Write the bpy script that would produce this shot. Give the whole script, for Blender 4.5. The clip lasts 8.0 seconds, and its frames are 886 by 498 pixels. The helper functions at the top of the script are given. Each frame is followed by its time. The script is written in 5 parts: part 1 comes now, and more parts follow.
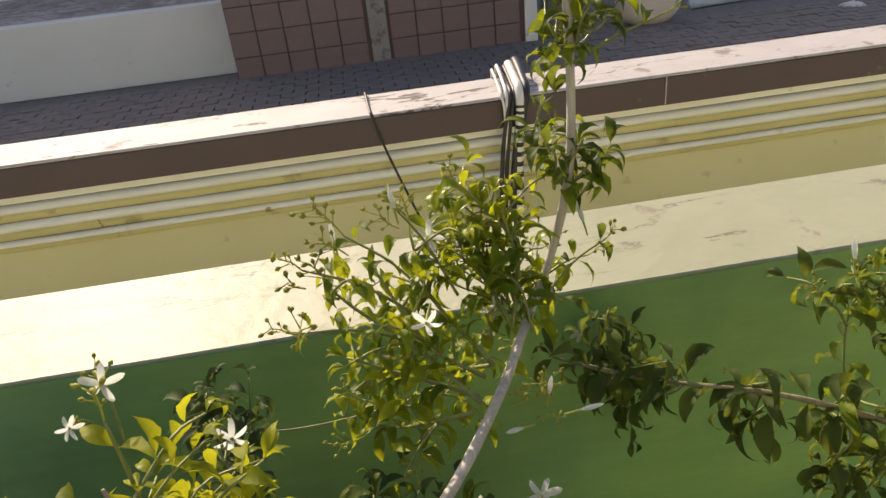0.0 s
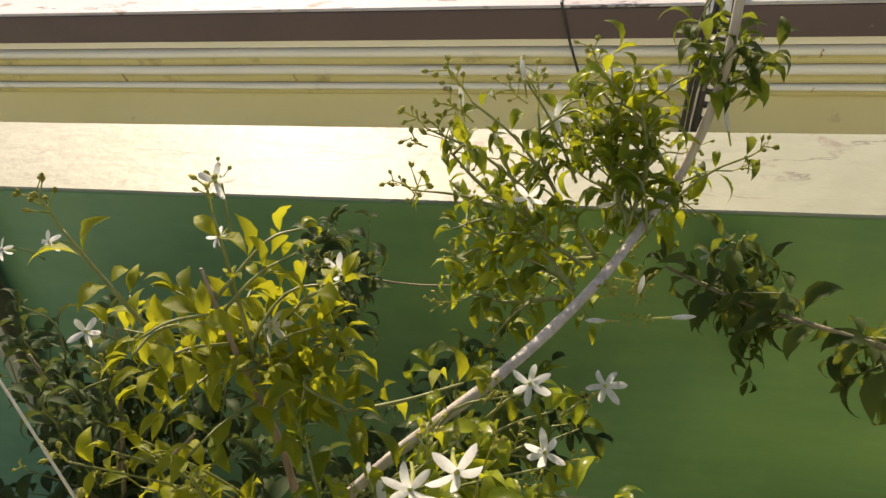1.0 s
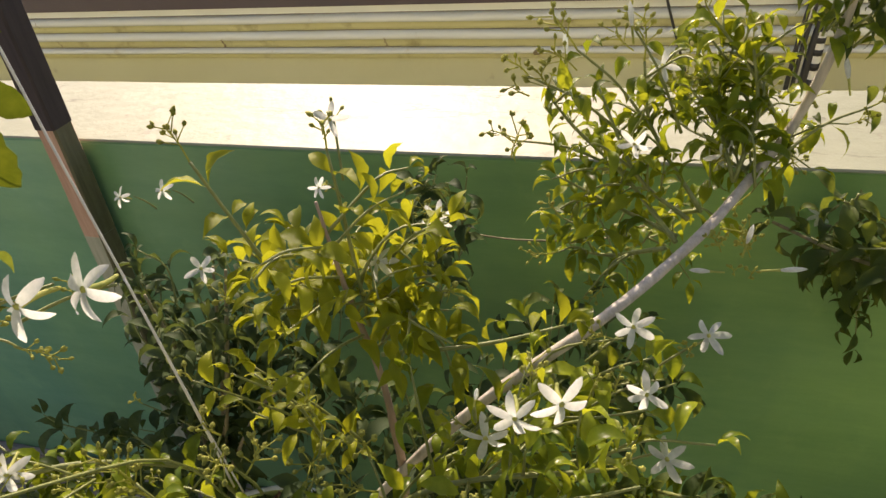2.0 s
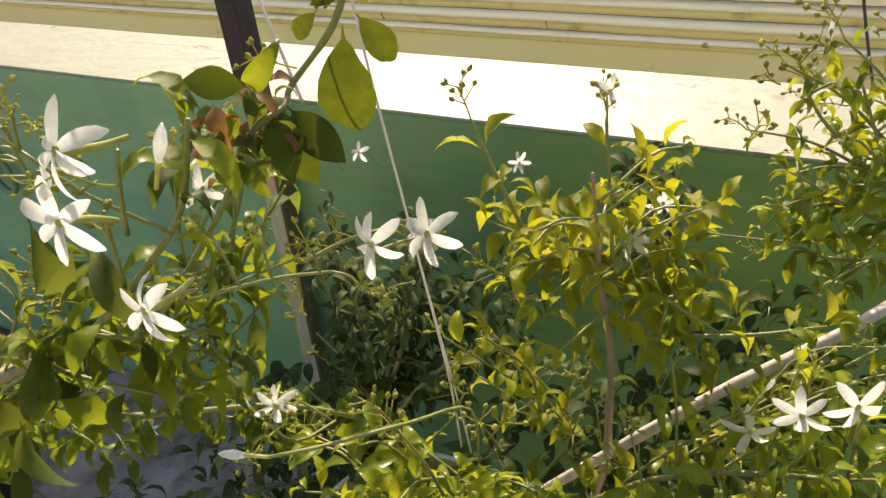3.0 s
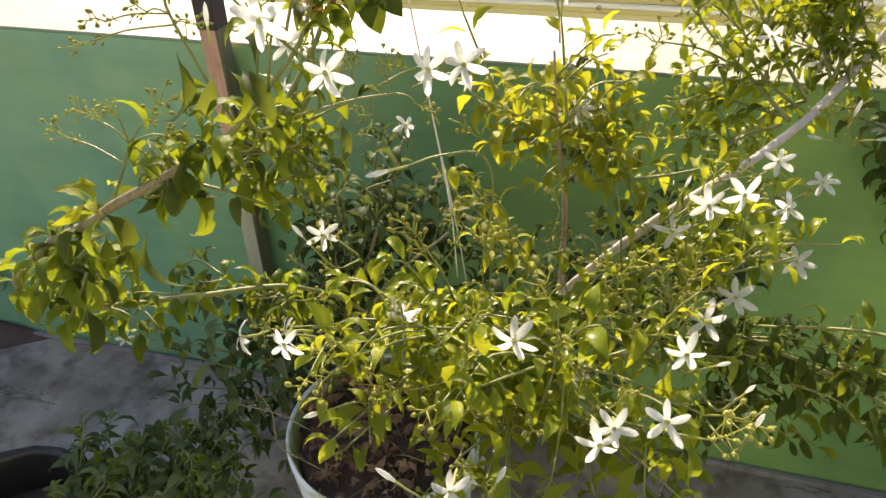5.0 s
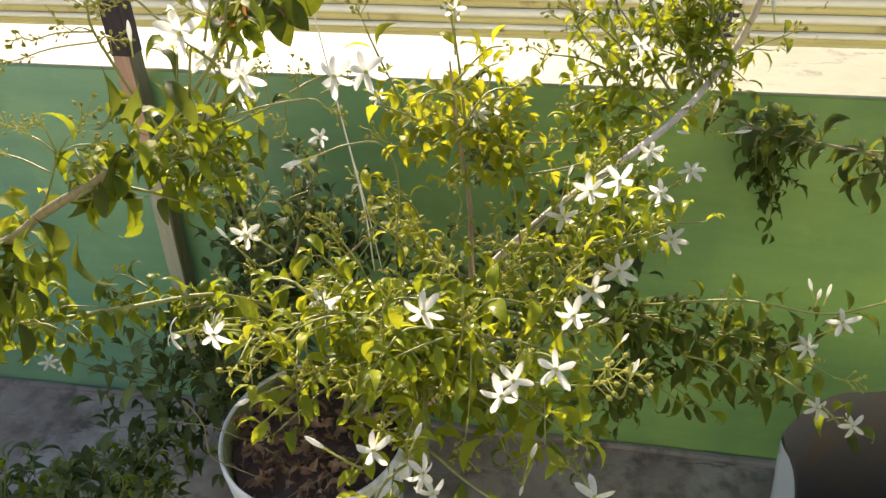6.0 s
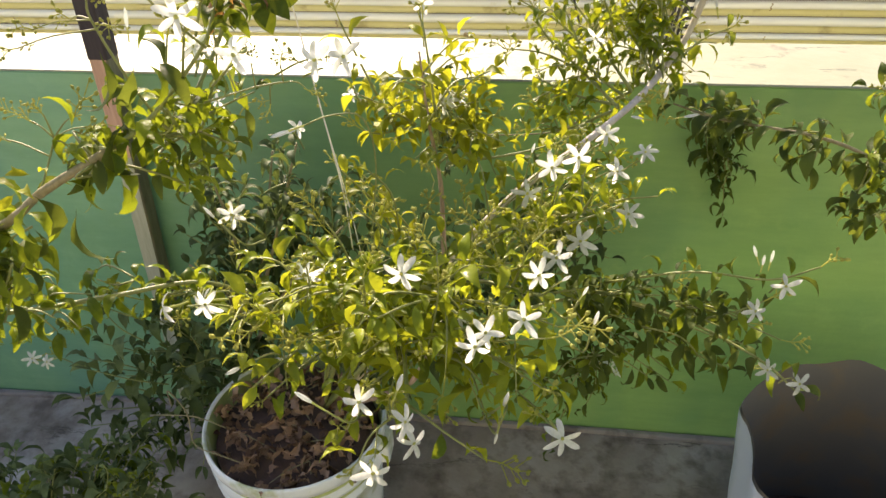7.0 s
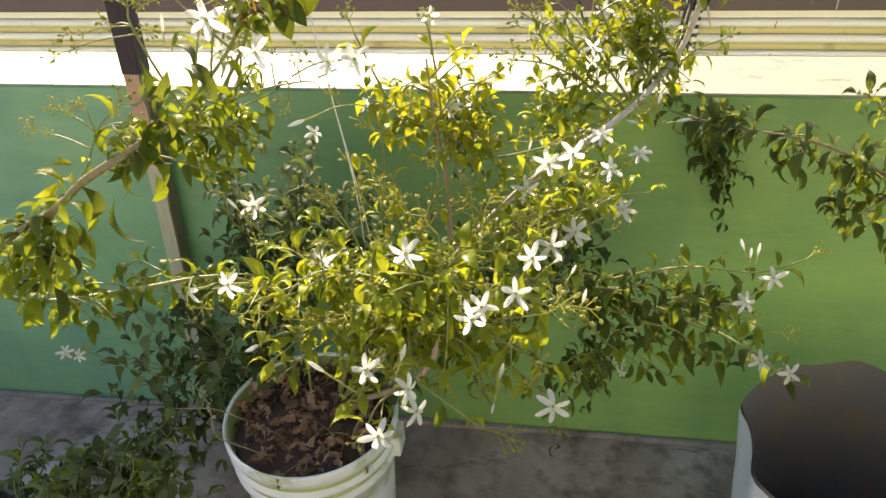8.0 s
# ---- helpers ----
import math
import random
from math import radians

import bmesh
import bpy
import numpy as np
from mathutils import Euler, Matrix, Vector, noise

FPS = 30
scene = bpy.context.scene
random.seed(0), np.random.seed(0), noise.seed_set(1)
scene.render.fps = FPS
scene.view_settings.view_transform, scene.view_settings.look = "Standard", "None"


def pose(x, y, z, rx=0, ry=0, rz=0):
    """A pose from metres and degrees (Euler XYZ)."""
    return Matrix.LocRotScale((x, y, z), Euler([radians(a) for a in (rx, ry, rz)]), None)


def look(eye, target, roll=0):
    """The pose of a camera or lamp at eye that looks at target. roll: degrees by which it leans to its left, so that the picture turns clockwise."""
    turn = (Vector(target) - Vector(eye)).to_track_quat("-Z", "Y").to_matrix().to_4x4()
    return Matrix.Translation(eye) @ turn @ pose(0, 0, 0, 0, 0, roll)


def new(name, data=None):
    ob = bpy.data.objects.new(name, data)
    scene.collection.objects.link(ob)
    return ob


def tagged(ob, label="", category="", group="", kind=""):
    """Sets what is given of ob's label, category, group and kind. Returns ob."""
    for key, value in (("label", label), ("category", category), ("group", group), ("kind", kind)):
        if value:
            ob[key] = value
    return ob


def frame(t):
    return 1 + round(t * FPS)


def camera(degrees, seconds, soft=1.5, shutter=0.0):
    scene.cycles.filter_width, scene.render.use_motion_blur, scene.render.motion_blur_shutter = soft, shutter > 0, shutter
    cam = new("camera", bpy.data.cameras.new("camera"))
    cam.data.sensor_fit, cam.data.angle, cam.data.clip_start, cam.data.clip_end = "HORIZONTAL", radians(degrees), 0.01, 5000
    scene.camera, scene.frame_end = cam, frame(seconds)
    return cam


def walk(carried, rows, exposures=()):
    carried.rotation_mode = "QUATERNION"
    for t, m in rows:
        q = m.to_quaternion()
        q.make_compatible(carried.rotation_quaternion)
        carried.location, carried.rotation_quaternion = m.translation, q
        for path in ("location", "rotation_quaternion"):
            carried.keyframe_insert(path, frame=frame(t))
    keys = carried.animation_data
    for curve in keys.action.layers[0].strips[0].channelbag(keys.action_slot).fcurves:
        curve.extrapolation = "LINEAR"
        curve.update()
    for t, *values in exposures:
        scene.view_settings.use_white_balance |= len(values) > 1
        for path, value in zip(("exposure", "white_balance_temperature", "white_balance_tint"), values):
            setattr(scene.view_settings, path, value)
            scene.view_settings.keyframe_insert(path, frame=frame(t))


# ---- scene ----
cam = camera(64.1, 8.0)
PATH = [
    (0, (0.032, -0.734, 1.368), (0.201, 1.011, 0.407), -6.2),
    (0.2, (0.056, -0.752, 1.364), (0.078, 0.961, 0.331), -6.9),
    (0.5, (0.089, -0.754, 1.356), (-0.121, 0.922, 0.285), -5.0),
    (0.7, (0.1, -0.759, 1.355), (-0.184, 0.906, 0.284), -5.0),
    (1, (0.096, -0.759, 1.339), (-0.26, 0.846, 0.2), -4.6),
    (1.2, (0.104, -0.759, 1.332), (-0.3, 0.819, 0.172), -5.1),
    (2.3, (0.043, -0.796, 1.323), (-0.589, 0.693, 0.146), -8.1),
    (2.5, (0.009, -0.802, 1.326), (-0.676, 0.664, 0.151), -7.9),
    (2.8, (-0.031, -0.817, 1.328), (-0.781, 0.623, 0.16), -6.9),
    (3, (-0.041, -0.833, 1.325), (-0.826, 0.579, 0.146), -7.0),
    (3.5, (-0.085, -0.906, 1.32), (-0.875, 0.483, 0.117), -7.2),
    (4, (-0.102, -0.967, 1.322), (-0.833, 0.452, 0.117), -6.9),
    (4.5, (-0.086, -1.012, 1.323), (-0.698, 0.453, 0.106), -4.6),
    (5, (-0.057, -1.053, 1.328), (-0.561, 0.453, 0.112), -3.4),
    (5.2, (-0.041, -1.069, 1.33), (-0.52, 0.444, 0.113), -3.6),
    (6.3, (-0.025, -1.142, 1.342), (-0.261, 0.473, 0.187), -2.0),
    (6.5, (-0.024, -1.158, 1.342), (-0.229, 0.458, 0.181), -2.3),
    (7, (-0.02, -1.187, 1.338), (-0.25, 0.441, 0.199), -1.8),
    (7.5, (-0.007, -1.218, 1.329), (-0.26, 0.413, 0.201), -2.4),
    (8, (0.008, -1.256, 1.338), (-0.282, 0.402, 0.259), -2.7),
]
walk(cam, [(t, look(eye, target, roll)) for t, eye, target, roll in PATH],
     [(0, 0.48, 7300, 19), (1, 0.49, 7250, 21), (2.5, 0.68, 7200, 22), (4, 1.05, 7150, 21), (6.5, 1.25, 7150, 21), (8, 1.36, 7100, 21)])

# ---- light ----
SUN_AZ, SUN_EL = -23.0, 34.0          # degrees from +y towards +x; above the horizon
world = bpy.data.worlds.new("sky")
scene.world = world
world.use_nodes = True
wn = world.node_tree
sky = wn.nodes.new("ShaderNodeTexSky")
sky.sky_type, sky.sun_disc = "NISHITA", False
sky.sun_elevation, sky.sun_rotation = radians(SUN_EL), radians(SUN_AZ)
sky.dust_density = 2.0
wn.links.new(sky.outputs[0], wn.nodes["Background"].inputs[0])
wn.nodes["Background"].inputs[1].default_value = 0.135
sun_data = bpy.data.lights.new("sun", "SUN")
sun_data.energy, sun_data.angle, sun_data.color = 4.4, radians(0.5), (1.0, 0.90, 0.74)
sun = new("sun", sun_data)
az, el = radians(SUN_AZ), radians(SUN_EL)
sun_dir = Vector((math.sin(az) * math.cos(el), math.cos(az) * math.cos(el), math.sin(el)))
sun.matrix_world = look(sun_dir * 20, (0, 0, 0))


# ---- materials ----
def material(name, rough=0.6):
    m = bpy.data.materials.new(name)
    m.use_nodes = True
    b = m.node_tree.nodes["Principled BSDF"]
    b.inputs["Roughness"].default_value = rough
    return m, m.node_tree, b


def noise_tex(nt, scale, detail=4.0, coords="Object", stretch=(1, 1, 1), rough=0.6):
    tc = nt.nodes.new("ShaderNodeTexCoord")
    mp = nt.nodes.new("ShaderNodeMapping")
    mp.inputs["Scale"].default_value = stretch
    n = nt.nodes.new("ShaderNodeTexNoise")
    n.inputs["Scale"].default_value, n.inputs["Detail"].default_value = scale, detail
    n.inputs["Roughness"].default_value = rough
    nt.links.new(tc.outputs[coords], mp.inputs[0])
    nt.links.new(mp.outputs[0], n.inputs["Vector"])
    return n.outputs["Fac"]


def ramp(nt, fac, stops):
    r = nt.nodes.new("ShaderNodeValToRGB")
    while len(r.color_ramp.elements) < len(stops):
        r.color_ramp.elements.new(0.5)
    for e, (p, c) in zip(r.color_ramp.elements, stops):
        e.position, e.color = p, (*c, 1)
    nt.links.new(fac, r.inputs[0])
    return r.outputs[0]


def mixed(nt, fac, a, b, mode="MIX"):
    m = nt.nodes.new("ShaderNodeMix")
    m.data_type, m.blend_type = "RGBA", mode
    if isinstance(fac, float):
        m.inputs[0].default_value = fac
    else:
        nt.links.new(fac, m.inputs[0])
    for s, v in ((6, a), (7, b)):
        if isinstance(v, tuple):
            m.inputs[s].default_value = (*v, 1)
        else:
            nt.links.new(v, m.inputs[s])
    return m.outputs[2]


def bump(nt, b, height, strength, distance):
    n = nt.nodes.new("ShaderNodeBump")
    n.inputs["Strength"].default_value, n.inputs["Distance"].default_value = strength, distance
    nt.links.new(height, n.inputs["Height"])
    nt.links.new(n.outputs[0], b.inputs["Normal"])


def painted(name, base, patch, stain, rough=0.6, grain=60.0, stain_at=(0.62, 0.72), blotch=2.5, relief=0.25, cracks=0.0):
    """Old paint on plaster: broad patches, small stains and a fine trowelled relief."""
    m, nt, b = material(name, rough)
    broad = ramp(nt, noise_tex(nt, blotch, 5), ((0.3, base), (0.75, patch)))
    fine = ramp(nt, noise_tex(nt, 14, 6), ((stain_at[0], (0, 0, 0)), (stain_at[1], (1, 1, 1))))
    col = mixed(nt, fine, broad, stain)
    if cracks:
        line = ramp(nt, noise_tex(nt, 3.2, 9, "Object", (0.45, 1.6, 1), 0.62), ((0.4935, (0, 0, 0)), (0.4975, (1, 1, 1)), (0.5025, (1, 1, 1)), (0.5065, (0, 0, 0))))
        where = ramp(nt, noise_tex(nt, 2.1, 3, "Object", (1, 2.5, 1)), ((0.46, (0, 0, 0)), (0.58, (cracks, cracks, cracks))))
        col = mixed(nt, mixed(nt, 1.0, line, where, "MULTIPLY"), col, tuple(c * 0.35 for c in stain))
    nt.links.new(col, b.inputs["Base Color"])
    bump(nt, b, noise_tex(nt, grain, 6), relief, 0.004)
    return m


M_GREEN = painted("green_wall_paint", (0.215, 0.395, 0.150), (0.150, 0.325, 0.170), (0.235, 0.425, 0.185), 0.34, 35, (0.55, 0.8), 2.2)
nt, b = M_GREEN.node_tree, M_GREEN.node_tree.nodes["Principled BSDF"]
streak = ramp(nt, noise_tex(nt, 7, 6, "Object", (0.35, 1, 1.6), 0.7), ((0.32, (0.80, 0.84, 0.80)), (0.68, (1.12, 1.08, 1.04))))
seam = ramp(nt, noise_tex(nt, 1.3, 2, "Object", (2.2, 1, 0.5)), ((0.47, (0.93, 0.95, 0.97)), (0.52, (1.05, 1.04, 1.0))))
col = mixed(nt, 1.0, b.inputs["Base Color"].links[0].from_socket, streak, "MULTIPLY")
tc = nt.nodes.new("ShaderNodeTexCoord")
sx = nt.nodes.new("ShaderNodeSeparateXYZ")
nt.links.new(tc.outputs["Object"], sx.inputs[0])
wander = nt.nodes.new("ShaderNodeMath")
wander.operation = "MULTIPLY_ADD"
nt.links.new(noise_tex(nt, 2.6, 4), wander.inputs[0])
wander.inputs[1].default_value = 0.9
nt.links.new(sx.outputs["X"], wander.inputs[2])
veil_span = nt.nodes.new("ShaderNodeMapRange")
veil_span.inputs[1].default_value, veil_span.inputs[2].default_value = -0.55, 0.75
nt.links.new(wander.outputs[0], veil_span.inputs[0])
# Lens haze (teal, low x) and bounce light (brighter, high x) put in the paint.
veil_tint = ramp(nt, veil_span.outputs[0], ((0.0, (0.98, 1.08, 1.50)), (0.55, (1.05, 1.00, 0.86)), (1.0, (1.28, 1.20, 0.94))))
col = mixed(nt, 1.0, col, veil_tint, "MULTIPLY")
nt.links.new(mixed(nt, 1.0, col, seam, "MULTIPLY"), b.inputs["Base Color"])
M_CREAM = painted("cream_wall_paint", (0.282, 0.295, 0.185), (0.335, 0.348, 0.235), (0.24, 0.215, 0.145), 0.55, 25, (0.64, 0.70), 4, 0.7, 1.0)
M_OLIVE = painted("yellowed_cream_paint", (0.56, 0.555, 0.34), (0.63, 0.625, 0.42), (0.42, 0.39, 0.24), 0.6, 50, (0.64, 0.74), 2.2)
# Cornice: sky sheen painted into the bead colour, shade into the hollow colour.
M_MOULD = painted("moulding_paint", (0.70, 0.73, 0.70), (0.78, 0.81, 0.82), (0.50, 0.47, 0.36), 0.12, 40, (0.66, 0.80), 3, 0.12)
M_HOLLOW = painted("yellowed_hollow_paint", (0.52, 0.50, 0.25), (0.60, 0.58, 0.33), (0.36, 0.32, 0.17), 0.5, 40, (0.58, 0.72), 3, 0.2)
M_BROWN = painted("brown_coping_paint", (0.060, 0.040, 0.054), (0.074, 0.051, 0.066), (0.13, 0.105, 0.10), 0.45, 60, (0.68, 0.75), 4)
M_CEMENT = painted("worn_cement_coping", (0.40, 0.38, 0.362), (0.48, 0.462, 0.442), (0.24, 0.20, 0.17), 0.7, 30, (0.60, 0.66), 5, 0.6, 1.0)
nt, b = M_CEMENT.node_tree, M_CEMENT.node_tree.nodes["Principled BSDF"]
chips = ramp(nt, noise_tex(nt, 13, 7, "Object", (0.4, 1.3, 1), 0.65), ((0.60, (0, 0, 0)), (0.625, (1, 1, 1))))
nt.links.new(mixed(nt, chips, b.inputs["Base Color"].links[0].from_socket, (0.11, 0.095, 0.085)), b.inputs["Base Color"])
M_FLOOR = painted("terrace_concrete", (0.145, 0.108, 0.086), (0.40, 0.355, 0.325), (0.115, 0.086, 0.070), 0.85, 45, (0.48, 0.70), 4.0, 0.8, 0.7)
nt, b = M_FLOOR.node_tree, M_FLOOR.node_tree.nodes["Principled BSDF"]
tc = nt.nodes.new("ShaderNodeTexCoord")
sx = nt.nodes.new("ShaderNodeSeparateXYZ")
nt.links.new(tc.outputs["Object"], sx.inputs[0])
wander = nt.nodes.new("ShaderNodeMath")
wander.operation = "MULTIPLY_ADD"
nt.links.new(noise_tex(nt, 3.0, 5), wander.inputs[0])
wander.inputs[1].default_value = 0.5
nt.links.new(sx.outputs["X"], wander.inputs[2])
floor_span = nt.nodes.new("ShaderNodeMapRange")
floor_span.inputs[1].default_value, floor_span.inputs[2].default_value = -0.75, -0.15
nt.links.new(wander.outputs[0], floor_span.inputs[0])
# Concrete grows paler towards low x, with a wandering edge.
tone = ramp(nt, floor_span.outputs[0], ((0.0, (1.5, 1.52, 1.54)), (1.0, (1.0, 1.0, 1.0))))
nt.links.new(mixed(nt, 1.0, b.inputs["Base Color"].links[0].from_socket, tone, "MULTIPLY"), b.inputs["Base Color"])
M_GROUND = painted("dusty_ground", (0.16, 0.14, 0.13), (0.22, 0.19, 0.17), (0.11, 0.10, 0.09), 0.9, 12, (0.55, 0.7), 1.2, 0.5)
M_PAVER = painted("road_paver", (0.17, 0.145, 0.13), (0.23, 0.20, 0.18), (0.125, 0.105, 0.095), 0.9, 60, (0.55, 0.7), 8, 0.5)
M_TILE = painted("terracotta_tile", (0.165, 0.112, 0.110), (0.20, 0.14, 0.138), (0.125, 0.088, 0.085), 0.45, 30, (0.6, 0.75), 6, 0.15)
M_GROUT = painted("tile_grout", (0.105, 0.068, 0.06), (0.125, 0.085, 0.075), (0.08, 0.05, 0.045), 0.9, 40)
M_HOUSE = painted("house_whitewash", (0.66, 0.66, 0.62), (0.72, 0.72, 0.68), (0.5, 0.49, 0.45), 0.7, 30, (0.66, 0.75), 1.5)
M_TUB = painted("cream_tub_plastic", (0.80, 0.70, 0.58), (0.76, 0.66, 0.54), (0.6, 0.5, 0.4), 0.35, 20, (0.66, 0.78), 3, 0.1)
M_PLASTIC = painted("white_bucket_plastic", (0.70, 0.75, 0.77), (0.47, 0.54, 0.53), (0.34, 0.39, 0.20), 0.35, 20, (0.53, 0.66), 7, 0.1)
M_ALGAE = painted("algae_on_plastic", (0.24, 0.33, 0.09), (0.40, 0.47, 0.20), (0.62, 0.66, 0.56), 0.6, 30, (0.55, 0.7), 12, 0.2)
M_SOIL = painted("dark_soil", (0.085, 0.055, 0.045), (0.145, 0.095, 0.075), (0.05, 0.033, 0.027), 0.95, 60, (0.5, 0.7), 18, 1.0)
M_BAGIN = painted("black_plastic_film", (0.15, 0.148, 0.142), (0.18, 0.175, 0.165), (0.16, 0.145, 0.13), 0.45, 12, (0.6, 0.75), 5, 0.3)
M_DUSTY = painted("dusty_black_film", (0.115, 0.113, 0.108), (0.15, 0.142, 0.13), (0.17, 0.135, 0.095), 0.5, 9, (0.48, 0.66), 3.5, 0.3)
M_BLACK = painted("black_bag_film", (0.012, 0.012, 0.013), (0.018, 0.018, 0.018), (0.03, 0.028, 0.026), 0.45, 12, (0.6, 0.75), 5, 0.3)
M_MORTAR = painted("cement_fillet", (0.24, 0.215, 0.20), (0.30, 0.27, 0.25), (0.14, 0.12, 0.11), 0.85, 40, (0.5, 0.66), 6, 0.5)
M_BAGOUT = painted("white_plastic_film", (0.58, 0.65, 0.73), (0.66, 0.72, 0.79), (0.45, 0.45, 0.43), 0.4, 12, (0.66, 0.75), 4, 0.3)
M_DIRT = painted("brown_dirt", (0.36, 0.30, 0.19), (0.48, 0.42, 0.29), (0.24, 0.18, 0.11), 0.8, 60, (0.45, 0.6), 30)
M_CABLE = painted("black_cable", (0.02, 0.02, 0.02), (0.03, 0.03, 0.03), (0.05, 0.045, 0.04), 0.5, 80)
M_TAPE = painted("white_tape", (0.72, 0.71, 0.66), (0.66, 0.65, 0.6), (0.5, 0.48, 0.44), 0.5, 40)
M_STRING = painted("white_string", (0.72, 0.70, 0.64), (0.66, 0.64, 0.58), (0.5, 0.48, 0.42), 0.8, 200)
M_IRON = painted("green_painted_iron", (0.12, 0.22, 0.12), (0.15, 0.27, 0.15), (0.12, 0.14, 0.08), 0.5, 60)


def wood(name, dark, light, scale=9.0, rough=0.75):
    m, nt, b = material(name, rough)
    grain = noise_tex(nt, scale, 8, "Object", (9, 9, 0.7), 0.7)
    col = ramp(nt, grain, ((0.3, dark), (0.7, light)))
    spots = ramp(nt, noise_tex(nt, 22, 5), ((0.6, (0, 0, 0)), (0.72, (1, 1, 1))))
    nt.links.new(mixed(nt, spots, col, dark), b.inputs["Base Color"])
    bump(nt, b, grain, 0.4, 0.003)
    return m


M_POST = wood("weathered_timber", (0.44, 0.25, 0.155), (0.66, 0.43, 0.29))
# Post side: shade of the face turned from the sun, put in the colour.
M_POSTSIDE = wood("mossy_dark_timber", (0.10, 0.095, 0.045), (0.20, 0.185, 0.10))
M_POSTFOOT = wood("mossy_timber", (0.30, 0.31, 0.20), (0.50, 0.50, 0.36))
M_OLDSTEM = wood("old_brown_stem", (0.24, 0.17, 0.12), (0.43, 0.32, 0.24), 18)
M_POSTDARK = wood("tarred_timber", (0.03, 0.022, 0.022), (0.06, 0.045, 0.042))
M_BARK = wood("grey_cane_bark", (0.34, 0.30, 0.23), (0.62, 0.57, 0.48), 14)
M_TWIG = wood("brown_woody_stem", (0.16, 0.14, 0.065), (0.31, 0.275, 0.15), 20)
M_STEM = wood("green_stem", (0.15, 0.18, 0.045), (0.27, 0.29, 0.09), 25, 0.4)


def leaf_material(name, lo, hi, glow, through_light=0.45, rough=0.36, pieces=True, gloss=0.11):
    """Thin leaf: glossy cuticle over a blade that lets light through. Colour differs from leaf to leaf."""
    m, nt, b = material(name, rough)
    if pieces:
        rnd = nt.nodes.new("ShaderNodeObjectInfo").outputs["Random"]
    else:
        rnd = nt.nodes.new("ShaderNodeNewGeometry").outputs["Random Per Island"]
    col = ramp(nt, rnd, ((0.0, lo), (0.75, hi), (1.0, tuple(c * f for c, f in zip(hi, (1.10, 1.08, 0.9))))))
    blot = ramp(nt, noise_tex(nt, 120, 4), ((0.35, (0.75, 0.8, 0.7)), (0.7, (1.1, 1.08, 1.0))))
    col = mixed(nt, 1.0, col, blot, "MULTIPLY")
    nt.links.new(col, b.inputs["Base Color"])
    b.inputs["Specular IOR Level"].default_value = gloss
    bump(nt, b, noise_tex(nt, 260, 3), 0.25, 0.001)
    tr = nt.nodes.new("ShaderNodeBsdfTranslucent")
    nt.links.new(mixed(nt, 1.0, ramp(nt, rnd, ((0.0, tuple(c * 0.7 for c in glow)), (1.0, glow))), blot, "MULTIPLY"), tr.inputs[0])
    mx = nt.nodes.new("ShaderNodeMixShader")
    mx.inputs[0].default_value = through_light
    nt.links.new(b.outputs[0], mx.inputs[1])
    nt.links.new(tr.outputs[0], mx.inputs[2])
    nt.links.new(mx.outputs[0], nt.nodes["Material Output"].inputs["Surface"])
    return m


LEAF = {}
for key, args in {
    "mid": ((0.060, 0.105, 0.010), (0.250, 0.300, 0.030), (0.68, 0.70, 0.04), 0.38),
    "young": ((0.11, 0.145, 0.010), (0.270, 0.295, 0.028), (0.70, 0.69, 0.04), 0.38),
    "broad": ((0.040, 0.080, 0.010), (0.150, 0.200, 0.022), (0.54, 0.62, 0.035), 0.30),
    # Wide hanging leaves; the shadow of other leaves is put in their colour.
    "thick": ((0.030, 0.055, 0.012), (0.060, 0.092, 0.016), (0.36, 0.42, 0.03), 0.14),
    # Deep: dark green, with the shade near the wall mixed into the colour.
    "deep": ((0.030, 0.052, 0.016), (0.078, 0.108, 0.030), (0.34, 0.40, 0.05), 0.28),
    # Dull: the parapet's shade on the wall shrub, put in the leaf colour.
    "dull": ((0.040, 0.066, 0.028), (0.085, 0.118, 0.050), (0.22, 0.28, 0.06), 0.24),
    "mint": ((0.075, 0.105, 0.055), (0.150, 0.200, 0.100), (0.30, 0.38, 0.12), 0.26),
    "dry": ((0.16, 0.08, 0.03), (0.30, 0.17, 0.07), (0.45, 0.22, 0.06), 0.30),
}.items():
    dull = {"deep": dict(rough=0.5, gloss=0.07), "thick": dict(rough=0.42, gloss=0.06), "mid": dict(rough=0.27, gloss=0.17), "dull": dict(rough=0.55, gloss=0.08), "mint": dict(rough=0.6, gloss=0.1)}.get(key, {})
    LEAF[key] = (leaf_material("leaf_" + key, *args, **dull), leaf_material("leaf_" + key + "_joined", *args, **dull, pieces=False))
M_PETAL = leaf_material("white_petal", (0.79, 0.81, 0.86), (0.81, 0.83, 0.88), (0.93, 0.95, 1.0), 0.62, 0.7, gloss=0.1)
M_TUBE = leaf_material("pale_flower_tube", (0.42, 0.45, 0.14), (0.55, 0.55, 0.22), (0.7, 0.7, 0.25), 0.35, 0.5)
M_BUD = leaf_material("green_bud", (0.30, 0.31, 0.07), (0.46, 0.46, 0.14), (0.78, 0.76, 0.18), 0.36, 0.5)
M_DRY = leaf_material("dry_leaf", (0.11, 0.06, 0.045), (0.46, 0.30, 0.23), (0.40, 0.24, 0.14), 0.28, 0.7)


# ---- building helpers ----
def part(name, bm, mat, parent=None, label="", smooth=False):
    """One mesh object from a bmesh in world coordinates, under a thing or a part."""
    me = bpy.data.meshes.new(name)
    bm.normal_update()
    bm.to_mesh(me)
    bm.free()
    return place(name, me, mat, Matrix(), parent, label, smooth)


